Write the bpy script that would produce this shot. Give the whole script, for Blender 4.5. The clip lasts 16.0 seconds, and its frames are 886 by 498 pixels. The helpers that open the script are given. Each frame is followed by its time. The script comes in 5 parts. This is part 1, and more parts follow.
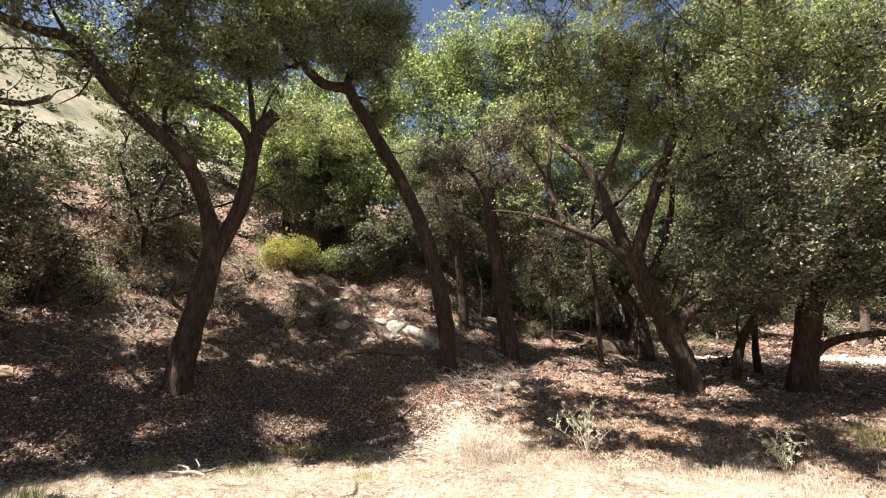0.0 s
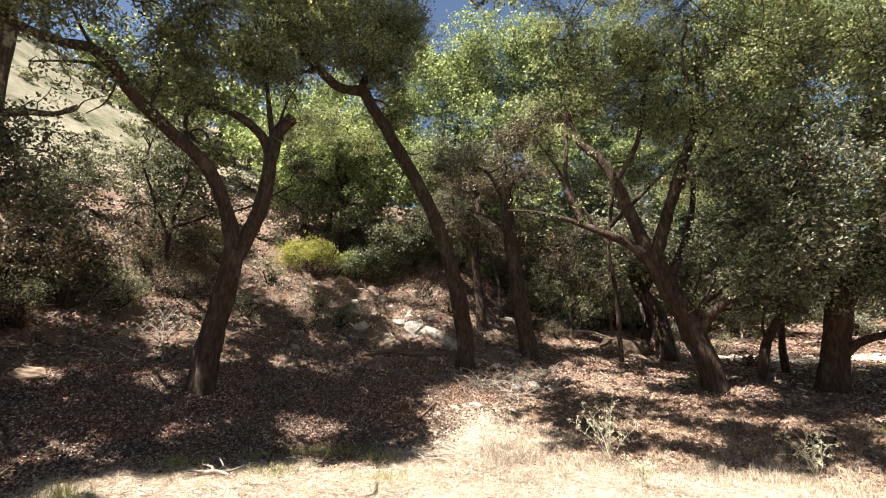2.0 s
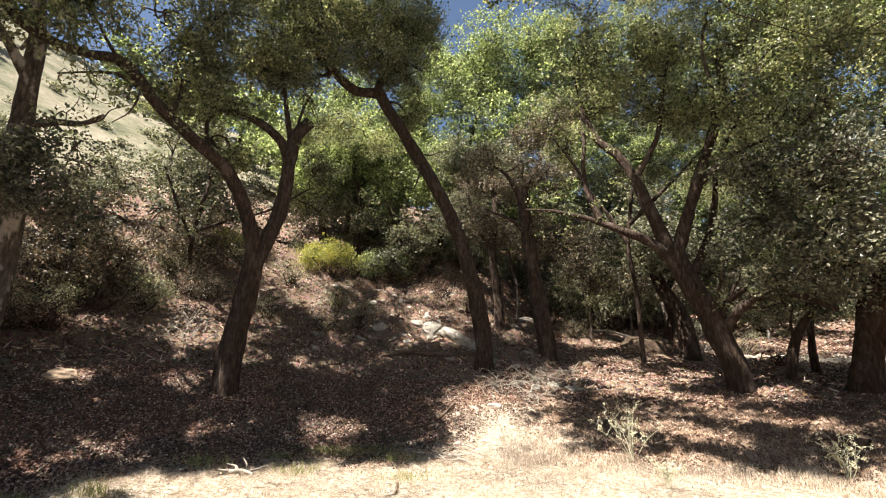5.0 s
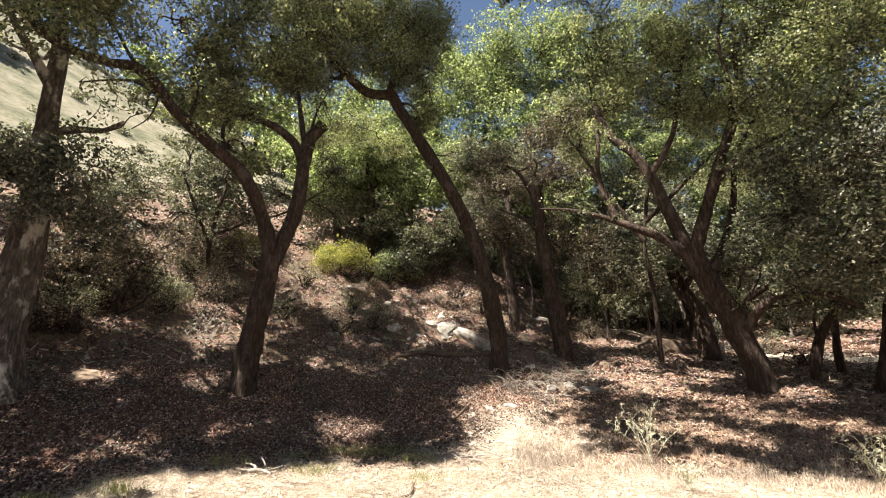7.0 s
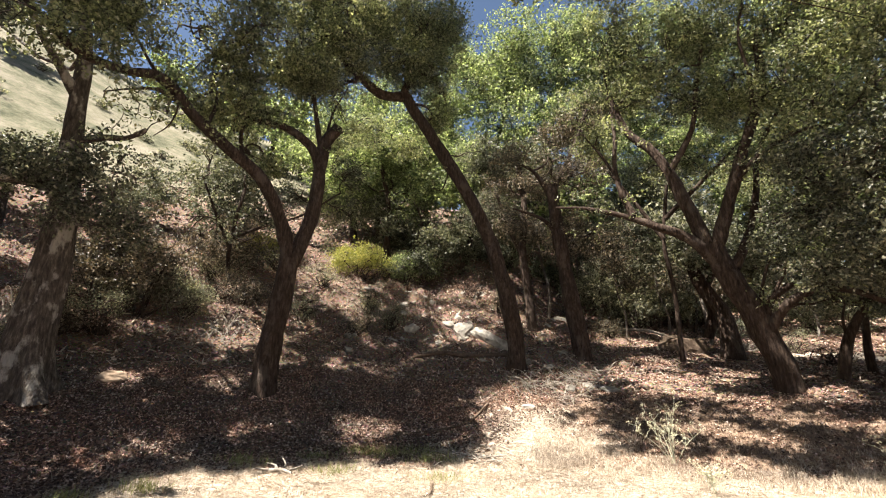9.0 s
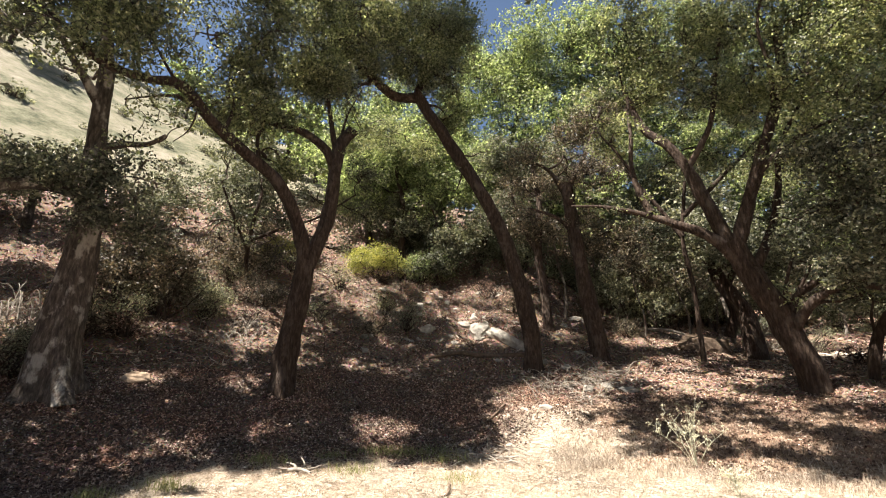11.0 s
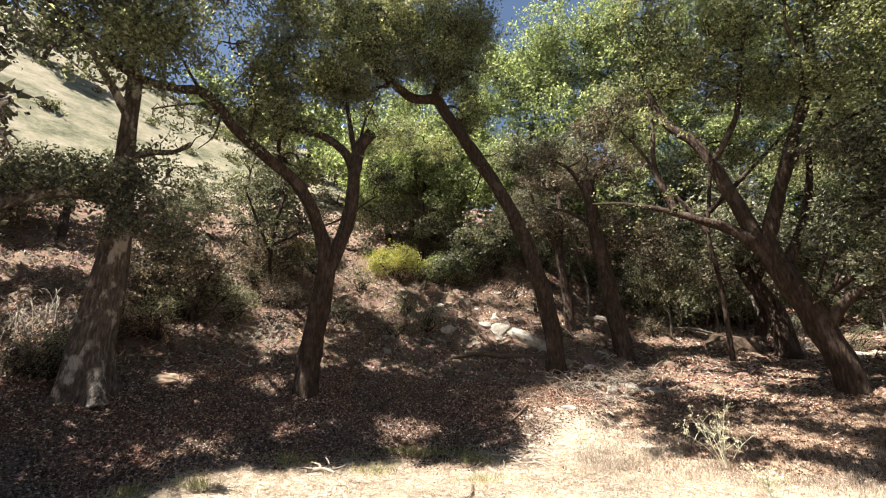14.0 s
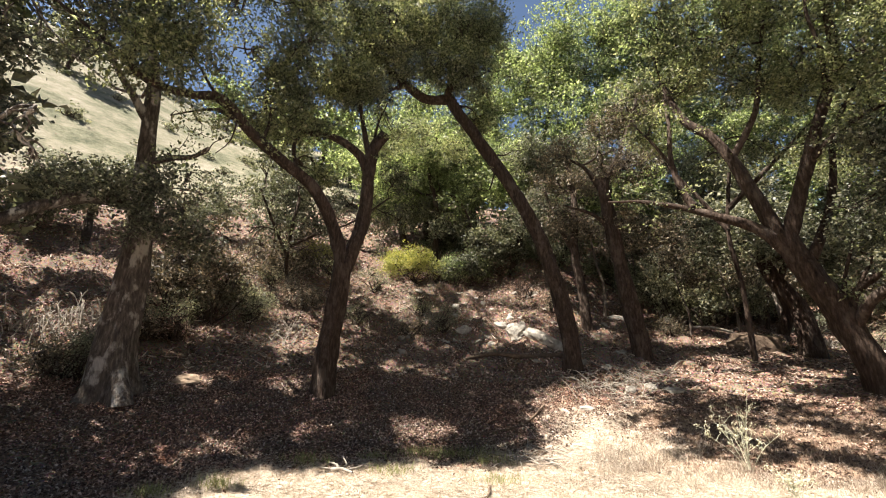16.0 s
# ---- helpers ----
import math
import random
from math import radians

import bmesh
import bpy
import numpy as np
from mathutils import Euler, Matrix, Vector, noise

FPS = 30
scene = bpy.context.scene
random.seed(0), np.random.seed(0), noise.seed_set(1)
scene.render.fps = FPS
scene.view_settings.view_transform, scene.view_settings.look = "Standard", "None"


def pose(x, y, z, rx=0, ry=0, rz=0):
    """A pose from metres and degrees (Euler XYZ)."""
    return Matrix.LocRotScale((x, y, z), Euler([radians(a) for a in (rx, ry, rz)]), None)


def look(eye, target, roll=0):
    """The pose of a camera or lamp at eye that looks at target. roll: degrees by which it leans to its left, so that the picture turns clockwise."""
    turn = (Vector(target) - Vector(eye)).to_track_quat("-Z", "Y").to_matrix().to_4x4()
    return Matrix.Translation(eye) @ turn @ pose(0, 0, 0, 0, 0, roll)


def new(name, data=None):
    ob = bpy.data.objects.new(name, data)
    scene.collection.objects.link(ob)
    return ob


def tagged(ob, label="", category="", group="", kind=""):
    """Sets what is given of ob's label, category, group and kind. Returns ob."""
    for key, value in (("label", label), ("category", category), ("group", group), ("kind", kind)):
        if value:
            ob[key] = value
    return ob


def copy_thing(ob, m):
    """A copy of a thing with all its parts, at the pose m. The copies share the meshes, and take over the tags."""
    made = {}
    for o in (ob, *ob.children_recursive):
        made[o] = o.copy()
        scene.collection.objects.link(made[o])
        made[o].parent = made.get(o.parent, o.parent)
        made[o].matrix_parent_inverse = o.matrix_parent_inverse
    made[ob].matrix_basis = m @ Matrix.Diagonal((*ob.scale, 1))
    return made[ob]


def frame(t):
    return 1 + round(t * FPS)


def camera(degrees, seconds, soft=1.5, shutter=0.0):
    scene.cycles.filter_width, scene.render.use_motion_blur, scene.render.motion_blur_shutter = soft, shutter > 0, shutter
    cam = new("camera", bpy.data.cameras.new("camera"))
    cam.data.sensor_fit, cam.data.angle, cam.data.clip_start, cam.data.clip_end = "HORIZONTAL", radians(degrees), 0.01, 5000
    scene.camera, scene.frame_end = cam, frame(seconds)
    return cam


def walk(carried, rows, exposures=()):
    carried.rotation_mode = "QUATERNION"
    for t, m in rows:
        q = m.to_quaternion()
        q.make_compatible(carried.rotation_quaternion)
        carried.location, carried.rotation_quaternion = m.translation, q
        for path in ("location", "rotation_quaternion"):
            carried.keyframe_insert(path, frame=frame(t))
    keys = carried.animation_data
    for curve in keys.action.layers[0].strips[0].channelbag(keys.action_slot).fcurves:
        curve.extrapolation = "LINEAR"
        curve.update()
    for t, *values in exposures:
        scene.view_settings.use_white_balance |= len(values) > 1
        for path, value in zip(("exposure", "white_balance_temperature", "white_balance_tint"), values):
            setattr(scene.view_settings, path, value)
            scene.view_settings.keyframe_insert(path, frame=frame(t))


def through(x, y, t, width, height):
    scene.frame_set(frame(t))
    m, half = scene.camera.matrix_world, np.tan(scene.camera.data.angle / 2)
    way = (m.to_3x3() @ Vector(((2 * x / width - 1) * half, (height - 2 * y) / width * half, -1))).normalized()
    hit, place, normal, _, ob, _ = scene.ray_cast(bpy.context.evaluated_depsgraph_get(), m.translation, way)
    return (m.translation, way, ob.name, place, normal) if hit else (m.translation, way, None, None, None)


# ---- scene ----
# ---------------------------------------------------------------- camera: a slow pan to the left on a tripod
cam = camera(89.9, 16.0, soft=1.1)
PAN = [(0, -7.79), (0.5, -7.27), (1, -6.7), (1.5, -6.09), (2, -5.52), (2.5, -5.05), (3, -4.59), (3.5, -4.21), (4, -3.89),
       (6.5, -1.84), (7, -1.31), (7.5, -0.68), (8, -0.09), (8.5, 0.42), (9, 0.85), (11.5, 3.34), (12, 3.77), (12.5, 4.27),
       (13, 4.67), (13.5, 5.08), (14, 5.57), (14.5, 6.04), (15, 6.51), (15.5, 7.01), (16, 7.52)]
LEVEL = pose(0, 0, 1.6, 105, 0, 0)
AXIS = Vector((0.02598, 0.94776, -0.31797))
walk(cam, [(t, LEVEL @ Matrix.Rotation(radians(a), 4, AXIS)) for t, a in PAN])

# ---------------------------------------------------------------- light: high sun from the left, clear sky
SUN_AZ, SUN_EL = -115.0, 64.0
scene.view_settings.exposure = 2.1
world = bpy.data.worlds.new("sky")
scene.world = world
world.use_nodes = True
wt = world.node_tree
sky = wt.nodes.new("ShaderNodeTexSky")
sky.sky_type = "NISHITA"
sky.sun_disc = False
sky.sun_elevation, sky.sun_rotation = radians(SUN_EL), radians(SUN_AZ)
wt.nodes["Background"].inputs["Strength"].default_value = 0.033
wt.links.new(sky.outputs[0], wt.nodes["Background"].inputs["Color"])
sun = new("sun", bpy.data.lights.new("sun", "SUN"))
sun.data.energy, sun.data.angle, sun.data.color = 5.0, radians(0.53), (1.0, 0.92, 0.82)
sun.matrix_world = look((math.sin(radians(SUN_AZ)) * 30, math.cos(radians(SUN_AZ)) * 30, 30 * math.tan(radians(SUN_EL))), (0, 0, 0))


# ---------------------------------------------------------------- materials
def material(name):
    m = bpy.data.materials.new(name)
    m.use_nodes = True
    return m, m.node_tree, m.node_tree.nodes["Principled BSDF"]


def node(tree, kind, **inputs):
    n = tree.nodes.new(kind)
    for key, value in inputs.items():
        slot = n.inputs[key.replace("_", " ")]
        if isinstance(value, bpy.types.NodeSocket):
            tree.links.new(value, slot)
        else:
            slot.default_value = value
    return n


def ramp(tree, fac, stops):
    n = tree.nodes.new("ShaderNodeValToRGB")
    el = n.color_ramp.elements
    while len(el) < len(stops):
        el.new(0.5)
    for e, (p, c) in zip(el, stops):
        e.position, e.color = p, (*c, 1)
    tree.links.new(fac, n.inputs[0])
    return n.outputs[0]


def mixed(tree, fac, a, b, mode="MIX"):
    n = tree.nodes.new("ShaderNodeMix")
    n.data_type, n.blend_type = "RGBA", mode
    for slot, value in ((n.inputs[0], fac), (n.inputs[6], a), (n.inputs[7], b)):
        if isinstance(value, bpy.types.NodeSocket):
            tree.links.new(value, slot)
        else:
            slot.default_value = value if isinstance(value, (int, float)) else (*value, 1)
    return n.outputs[2]


def coords(tree, scale=(1, 1, 1)):
    g = tree.nodes.new("ShaderNodeNewGeometry")
    return node(tree, "ShaderNodeMapping", Vector=g.outputs["Position"], Scale=scale).outputs[0]


def leaf_material(name, stops, through, share, rough=0.42, spec=0.5):
    """Leaves: each takes its own shade; light comes through the blade."""
    m, t, b = material(name)
    g = t.nodes.new("ShaderNodeNewGeometry")
    patch = node(t, "ShaderNodeTexNoise", Vector=coords(t), Scale=0.7, Detail=2.0).outputs[0]
    own = ramp(t, g.outputs["Random Per Island"], stops)
    tint = ramp(t, patch, [(0.3, (0.78, 0.8, 0.8)), (0.7, (1.15, 1.12, 0.95))])
    col = mixed(t, 1.0, own, tint, "MULTIPLY")
    t.links.new(col, b.inputs["Base Color"])
    b.inputs["Roughness"].default_value = rough
    b.inputs["Specular IOR Level"].default_value = spec
    tr = node(t, "ShaderNodeBsdfTranslucent", Color=mixed(t, 1.0, col, through, "MULTIPLY"))
    mix = node(t, "ShaderNodeMixShader", Fac=share)
    t.links.new(b.outputs[0], mix.inputs[1])
    t.links.new(tr.outputs[0], mix.inputs[2])
    t.links.new(mix.outputs[0], t.nodes["Material Output"].inputs[0])
    return m


def bark_material(name, dark, mid, pale, lichen):
    m, t, b = material(name)
    long = node(t, "ShaderNodeTexNoise", Vector=coords(t, (9, 9, 2.2)), Scale=2.0, Detail=8.0, Roughness=0.65).outputs[0]
    crack = node(t, "ShaderNodeTexVoronoi", Vector=coords(t, (15, 15, 4)), Scale=1.6).outputs["Distance"]
    big = node(t, "ShaderNodeTexNoise", Vector=coords(t, (1.6, 1.6, 0.9)), Scale=2.2, Detail=6.0, Roughness=0.6).outputs[0]
    col = ramp(t, long, [(0.3, dark), (0.52, mid), (0.72, pale)])
    spots = ramp(t, big, [(0.54, (0, 0, 0)), (0.62, (1, 1, 1))])
    col = mixed(t, spots, col, mixed(t, 0.6, col, lichen))
    t.links.new(col, b.inputs["Base Color"])
    b.inputs["Roughness"].default_value = 0.9
    b.inputs["Specular IOR Level"].default_value = 0.2
    hgt = mixed(t, 0.5, long, crack)
    bump = node(t, "ShaderNodeBump", Height=hgt, Strength=0.9, Distance=0.05)
    t.links.new(bump.outputs[0], b.inputs["Normal"])
    return m


def plain(name, stops, scale=6.0, rough=0.9, bump=0.4, dist=0.01, stretch=(1, 1, 1)):
    m, t, b = material(name)
    n1 = node(t, "ShaderNodeTexNoise", Vector=coords(t, stretch), Scale=scale, Detail=8.0, Roughness=0.62).outputs[0]
    t.links.new(ramp(t, n1, stops), b.inputs["Base Color"])
    b.inputs["Roughness"].default_value = rough
    b.inputs["Specular IOR Level"].default_value = 0.25
    bp = node(t, "ShaderNodeBump", Height=n1, Strength=bump, Distance=dist)
    t.links.new(bp.outputs[0], b.inputs["Normal"])
    return m


def pieces(name, stops, rough=0.8, through=0.0, spec=0.25, tint=((0.75, 0.72, 0.7), (1.15, 1.1, 1.05))):
    """Loose litter, blades and sticks: a colour of its own for each."""
    m, t, b = material(name)
    g = t.nodes.new("ShaderNodeNewGeometry")
    patch = node(t, "ShaderNodeTexNoise", Vector=coords(t), Scale=0.9, Detail=3.0).outputs[0]
    shift = ramp(t, patch, [(0.36, tint[0]), (0.66, tint[1])])
    col = mixed(t, 1.0, ramp(t, g.outputs["Random Per Island"], stops), shift, "MULTIPLY")
    t.links.new(col, b.inputs["Base Color"])
    b.inputs["Roughness"].default_value = rough
    b.inputs["Specular IOR Level"].default_value = spec
    if through:
        tr = node(t, "ShaderNodeBsdfTranslucent", Color=col)
        mix = node(t, "ShaderNodeMixShader", Fac=through)
        t.links.new(b.outputs[0], mix.inputs[1])
        t.links.new(tr.outputs[0], mix.inputs[2])
        t.links.new(mix.outputs[0], t.nodes["Material Output"].inputs[0])
    return m


def ground_material():
    m, t, b = material("forest_floor")
    at = t.nodes.new("ShaderNodeAttribute")
    at.attribute_name = "straw"
    fine = node(t, "ShaderNodeTexNoise", Vector=coords(t), Scale=26.0, Detail=8.0, Roughness=0.7).outputs[0]
    mid = node(t, "ShaderNodeTexNoise", Vector=coords(t), Scale=2.4, Detail=6.0, Roughness=0.6).outputs[0]
    cell = node(t, "ShaderNodeTexVoronoi", Vector=coords(t), Scale=30.0).outputs["Color"]
    litter = ramp(t, fine, [(0.3, (0.05, 0.034, 0.025)), (0.5, (0.13, 0.093, 0.07)), (0.7, (0.29, 0.22, 0.17))])
    litter = mixed(t, 0.3, litter, mixed(t, 1.0, cell, (0.4, 0.3, 0.24), "MULTIPLY"))
    straw = ramp(t, fine, [(0.28, (0.25, 0.205, 0.16)), (0.5, (0.42, 0.365, 0.30)), (0.72, (0.57, 0.52, 0.445))])
    patch = node(t, "ShaderNodeTexNoise", Vector=coords(t, (1, 1, 0.45)), Scale=0.3, Detail=10.0, Roughness=0.78).outputs[0]
    hill = ramp(t, patch, [(0.35, (0.05, 0.057, 0.034)), (0.44, (0.115, 0.118, 0.077)), (0.52, (0.18, 0.17, 0.122)), (0.63, (0.245, 0.225, 0.178))])
    up = t.nodes.new("ShaderNodeAttribute")
    up.attribute_name = "hill"
    straw = mixed(t, up.outputs["Fac"], straw, hill)
    dust = t.nodes.new("ShaderNodeAttribute")
    dust.attribute_name = "duff"
    worn = node(t, "ShaderNodeTexNoise", Vector=coords(t, (1, 0.55, 1)), Scale=3.1, Detail=9.0, Roughness=0.7).outputs[0]
    duff = ramp(t, worn, [(0.34, (0.09, 0.06, 0.042)), (0.5, (0.21, 0.15, 0.11)), (0.66, (0.40, 0.32, 0.25))])
    litter = mixed(t, dust.outputs["Fac"], litter, duff)
    mask = node(t, "ShaderNodeMath", **{"Value": 0.0})
    mask.operation = "MULTIPLY_ADD"
    t.links.new(mid, mask.inputs[0])
    mask.inputs[1].default_value = 1.1
    t.links.new(at.outputs["Fac"], mask.inputs[2])
    sharp = ramp(t, mask.outputs[0], [(0.85, (0, 0, 0)), (1.2, (1, 1, 1))])
    col = mixed(t, sharp, litter, straw)
    col = mixed(t, 1.0, col, ramp(t, mid, [(0.3, (0.8, 0.78, 0.76)), (0.7, (1.12, 1.1, 1.06))]), "MULTIPLY")
    t.links.new(col, b.inputs["Base Color"])
    b.inputs["Roughness"].default_value = 0.95
    b.inputs["Specular IOR Level"].default_value = 0.1
    hgt = mixed(t, 0.45, fine, cell)
    bump = node(t, "ShaderNodeBump", Height=hgt, Strength=0.8, Distance=0.04)
    t.links.new(bump.outputs[0], b.inputs["Normal"])
    return m


# one oak leaf in three tones; the paler two hold sunlight in their colour
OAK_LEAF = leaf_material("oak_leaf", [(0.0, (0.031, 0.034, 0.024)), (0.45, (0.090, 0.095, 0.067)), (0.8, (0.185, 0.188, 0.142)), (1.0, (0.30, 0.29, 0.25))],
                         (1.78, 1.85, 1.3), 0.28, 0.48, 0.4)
SUNLIT_TONE_LEAF = leaf_material("sunlit_tone_oak_leaf", [(0.0, (0.055, 0.066, 0.040)), (0.5, (0.15, 0.168, 0.109)), (0.8, (0.275, 0.285, 0.203)), (1.0, (0.46, 0.45, 0.366))], (1.66, 1.95, 0.98), 0.48, 0.5, 0.4)
LIT_TONE_LEAF = leaf_material("lit_tone_oak_leaf", [(0.0, (0.043, 0.050, 0.031)), (0.45, (0.145, 0.160, 0.097)), (0.8, (0.265, 0.273, 0.182)), (1.0, (0.36, 0.35, 0.285))], (1.8, 1.87, 1.15), 0.44, 0.48, 0.4)
SHRUB_LEAF = leaf_material("shrub_leaf", [(0.0, (0.032, 0.03, 0.022)), (0.5, (0.092, 0.082, 0.061)), (0.8, (0.195, 0.165, 0.13)), (1.0, (0.38, 0.32, 0.27))], (1.7, 1.5, 1.05), 0.18, 0.48, 0.4)
GREY_LEAF = leaf_material("scrub_leaf", [(0.0, (0.045, 0.051, 0.035)), (0.5, (0.165, 0.17, 0.13)), (0.8, (0.3, 0.3, 0.24)), (1.0, (0.44, 0.42, 0.35))], (1.6, 1.6, 1.1), 0.35, 0.6)
YELLOW_LEAF = leaf_material("yellow_bush_leaf", [(0.0, (0.15, 0.17, 0.05)), (0.6, (0.29, 0.29, 0.10)), (1.0, (0.44, 0.41, 0.19))], (1.6, 1.6, 0.8), 0.35, 0.6)
BARK = bark_material("oak_bark", (0.014, 0.009, 0.007), (0.046, 0.031, 0.023), (0.105, 0.078, 0.06), (0.10, 0.078, 0.064))
PALE_BARK = bark_material("pale_bark", (0.028, 0.021, 0.017), (0.095, 0.077, 0.064), (0.24, 0.205, 0.17), (0.5, 0.46, 0.41))
STONE = plain("pale_stone", [(0.3, (0.14, 0.125, 0.105)), (0.55, (0.30, 0.275, 0.235)), (0.8, (0.48, 0.44, 0.38))], 5.0, 0.9, 0.7, 0.03)
TAN_STONE = plain("tan_stone", [(0.3, (0.13, 0.09, 0.06)), (0.55, (0.27, 0.2, 0.14)), (0.8, (0.4, 0.32, 0.24))], 5.0, 0.9, 0.7, 0.03)
DEADWOOD = plain("weathered_wood", [(0.3, (0.13, 0.11, 0.09)), (0.55, (0.27, 0.24, 0.2)), (0.8, (0.44, 0.4, 0.35))], 14.0, 0.85, 0.6, 0.01, (1, 1, 0.4))
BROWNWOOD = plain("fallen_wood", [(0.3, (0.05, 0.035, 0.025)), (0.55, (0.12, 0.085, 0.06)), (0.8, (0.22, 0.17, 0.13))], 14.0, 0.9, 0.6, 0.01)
LITTER = pieces("dry_leaf", [(0.0, (0.04, 0.025, 0.019)), (0.45, (0.125, 0.078, 0.058)), (0.8, (0.31, 0.215, 0.165)), (1.0, (0.66, 0.56, 0.48))], 0.6, 0.08, tint=((0.74, 0.78, 0.8), (1.2, 1.0, 0.92)))
GRASS = pieces("dry_grass", [(0.0, (0.28, 0.23, 0.175)), (0.6, (0.44, 0.385, 0.315)), (1.0, (0.59, 0.535, 0.46))], 0.7, 0.2)
GREEN_GRASS = pieces("green_grass", [(0.0, (0.16, 0.19, 0.07)), (0.6, (0.28, 0.3, 0.13)), (1.0, (0.42, 0.42, 0.22))], 0.7, 0.2)
BROWN_GRASS = pieces("brown_grass", [(0.0, (0.10, 0.066, 0.046)), (0.6, (0.23, 0.165, 0.12)), (1.0, (0.42, 0.335, 0.26))], 0.75, 0.15)
STICK = pieces("stick", [(0.0, (0.08, 0.055, 0.04)), (0.6, (0.22, 0.17, 0.13)), (1.0, (0.45, 0.39, 0.33))])
PALE_STICK = pieces("bleached_stick", [(0.0, (0.2, 0.16, 0.13)), (0.6, (0.42, 0.36, 0.3)), (1.0, (0.62, 0.56, 0.48))])
WEED = pieces("weed_green", [(0.0, (0.36, 0.38, 0.28)), (1.0, (0.58, 0.58, 0.46))], 0.7, 0.25)
FLOWER = pieces("weed_flower", [(0.0, (0.5, 0.5, 0.36)), (1.0, (0.68, 0.66, 0.5))], 0.8, 0.3)
GROUND = ground_material()

# ---------------------------------------------------------------- the lie of the land: a flat clearing below a hillside
RINGS = (0, 6.5, 9.3, 12, 14, 17, 22, 35, 70, 140, 300)
BEARINGS = (-180, -95, -55, -25, 3, 20, 36, 60, 95, 180)
LEVEL_LAND = (0, 0, 0, 0, 0, 0, 0, 0, 1, 3, 5)
RISES = (LEVEL_LAND, (0, 0, 0.05, 0.4, 0.7, 1.2, 2.2, 6, 18, 30, 35), (0, 0, 0.15, 1.1, 1.9, 3.3, 6.3, 16, 46, 62, 64),
         (0, 0, 0.1, 1.15, 2.1, 3.9, 7.2, 15, 37, 49, 51), (0, 0, 0.05, 0.85, 1.65, 3.2, 6.3, 13, 27, 38, 45),
         (0, 0, 0.05, 0.7, 1.3, 2.1, 3.6, 8, 18, 30, 40), (0, 0, 0.05, 0.75, 1.2, 1.5, 2.15, 5.2, 14, 25, 35),
         (0, 0, 0.05, 0.7, 1.1, 1.4, 2.1, 4.2, 11, 20, 30), (0, 0, 0, 0.1, 0.2, 0.3, 0.5, 1, 3, 8, 15), LEVEL_LAND)
FINE = np.concatenate([np.arange(0, 40, 0.5), np.arange(40, 901, 5.0)])
LAND = np.array([np.interp(FINE, RINGS, z) for z in RISES])
for _ in range(2):
    LAND[:, 2:78] = (LAND[:, 1:77] + 2 * LAND[:, 2:78] + LAND[:, 3:79]) / 4


def ground_z(x, y):
    """Height of the ground at x, y (arrays)."""
    x, y = np.asarray(x, float), np.asarray(y, float)
    r, az = np.hypot(x, y), np.degrees(np.arctan2(x, y))
    j = np.clip(np.searchsorted(BEARINGS, az) - 1, 0, len(BEARINGS) - 2)
    b = np.array(BEARINGS, float)
    u = (az - b[j]) / (b[j + 1] - b[j])
    u = u * u * (3 - 2 * u)
    k = np.clip(np.searchsorted(FINE, r) - 1, 0, len(FINE) - 2)
    w = np.clip((r - FINE[k]) / (FINE[k + 1] - FINE[k]), 0, 1)
    z0 = LAND[j, k] * (1 - w) + LAND[j, k + 1] * w
    z1 = LAND[j + 1, k] * (1 - w) + LAND[j + 1, k + 1] * w
    bumps = 0.045 * np.sin(x * 1.3 + 0.7 * np.sin(y * 0.9)) * np.sin(y * 1.1 + 0.6 * np.sin(x * 0.7)) + 0.02 * np.sin(x * 3.7 + y) * np.sin(y * 3.1 - x)
    rough = 0.2 * np.sin(x * 2.1 + 1.3 * np.sin(y * 1.7)) * np.sin(y * 2.6 + np.sin(x * 1.9)) + 0.09 * np.sin(x * 5.3 + 2 * np.sin(y * 3)) * np.sin(y * 4.7 + x)
    rough = rough * np.clip((r - 13.5) / 2.5, 0, 1) * np.clip((24 - az) / 8, 0, 1) * np.clip((36 - r) / 10, 0, 1)
    return (1 - u) * z0 + u * z1 + bumps * np.clip((r - 3) / 6, 0, 1) * np.clip((40 - r) / 10, 0, 1) + rough


def straw_at(x, y):
    """1 where dry grass covers the soil, 0 where leaf litter does."""
    r, az = np.hypot(x, y), np.degrees(np.arctan2(x, y))
    edge = 8.55 + 0.25 * np.sin(az * 0.35) + 0.15 * np.sin(az * 1.1 + 1) + 0.35 * np.clip((az - 18) / 15, 0, 1) - 0.5 * np.clip((-28 - az) / 8, 0, 3)
    near = np.clip((edge + 0.7 - r) / 1.5, 0, 1)
    path = np.clip((12.6 - r) / 2.5, 0, 1) * np.clip((1.9 - np.abs(x - 1.5 - 0.12 * (y - 7)) + 0.3 * np.sin(y * 2.3)) / 1.6, 0, 1)
    far = np.clip((r - 24) / 10, 0, 1) * np.clip(1.2 - np.abs(az + 60) / 60, 0.0, 1)
    flat = 0.8 * np.clip((1.8 - np.abs(r - 20.5 - 0.5 * np.sin(az * 0.7))) / 1.4, 0, 1) * np.clip((az - 33) / 4, 0, 1)
    return np.maximum(np.maximum(near, path), np.maximum(far, flat))


def duff_at(x, y):
    """1 where short brown grass and dust cover the soil under the oaks, 0 where leaves do."""
    r, az = np.hypot(x, y), np.degrees(np.arctan2(x, y))
    side = np.clip((az - 11 - 1.5 * np.sin(r * 2.1)) / 5, 0, 1)
    return side * np.clip((13.2 + 0.5 * np.sin(az * 0.9) - r) / 1.6, 0, 1)


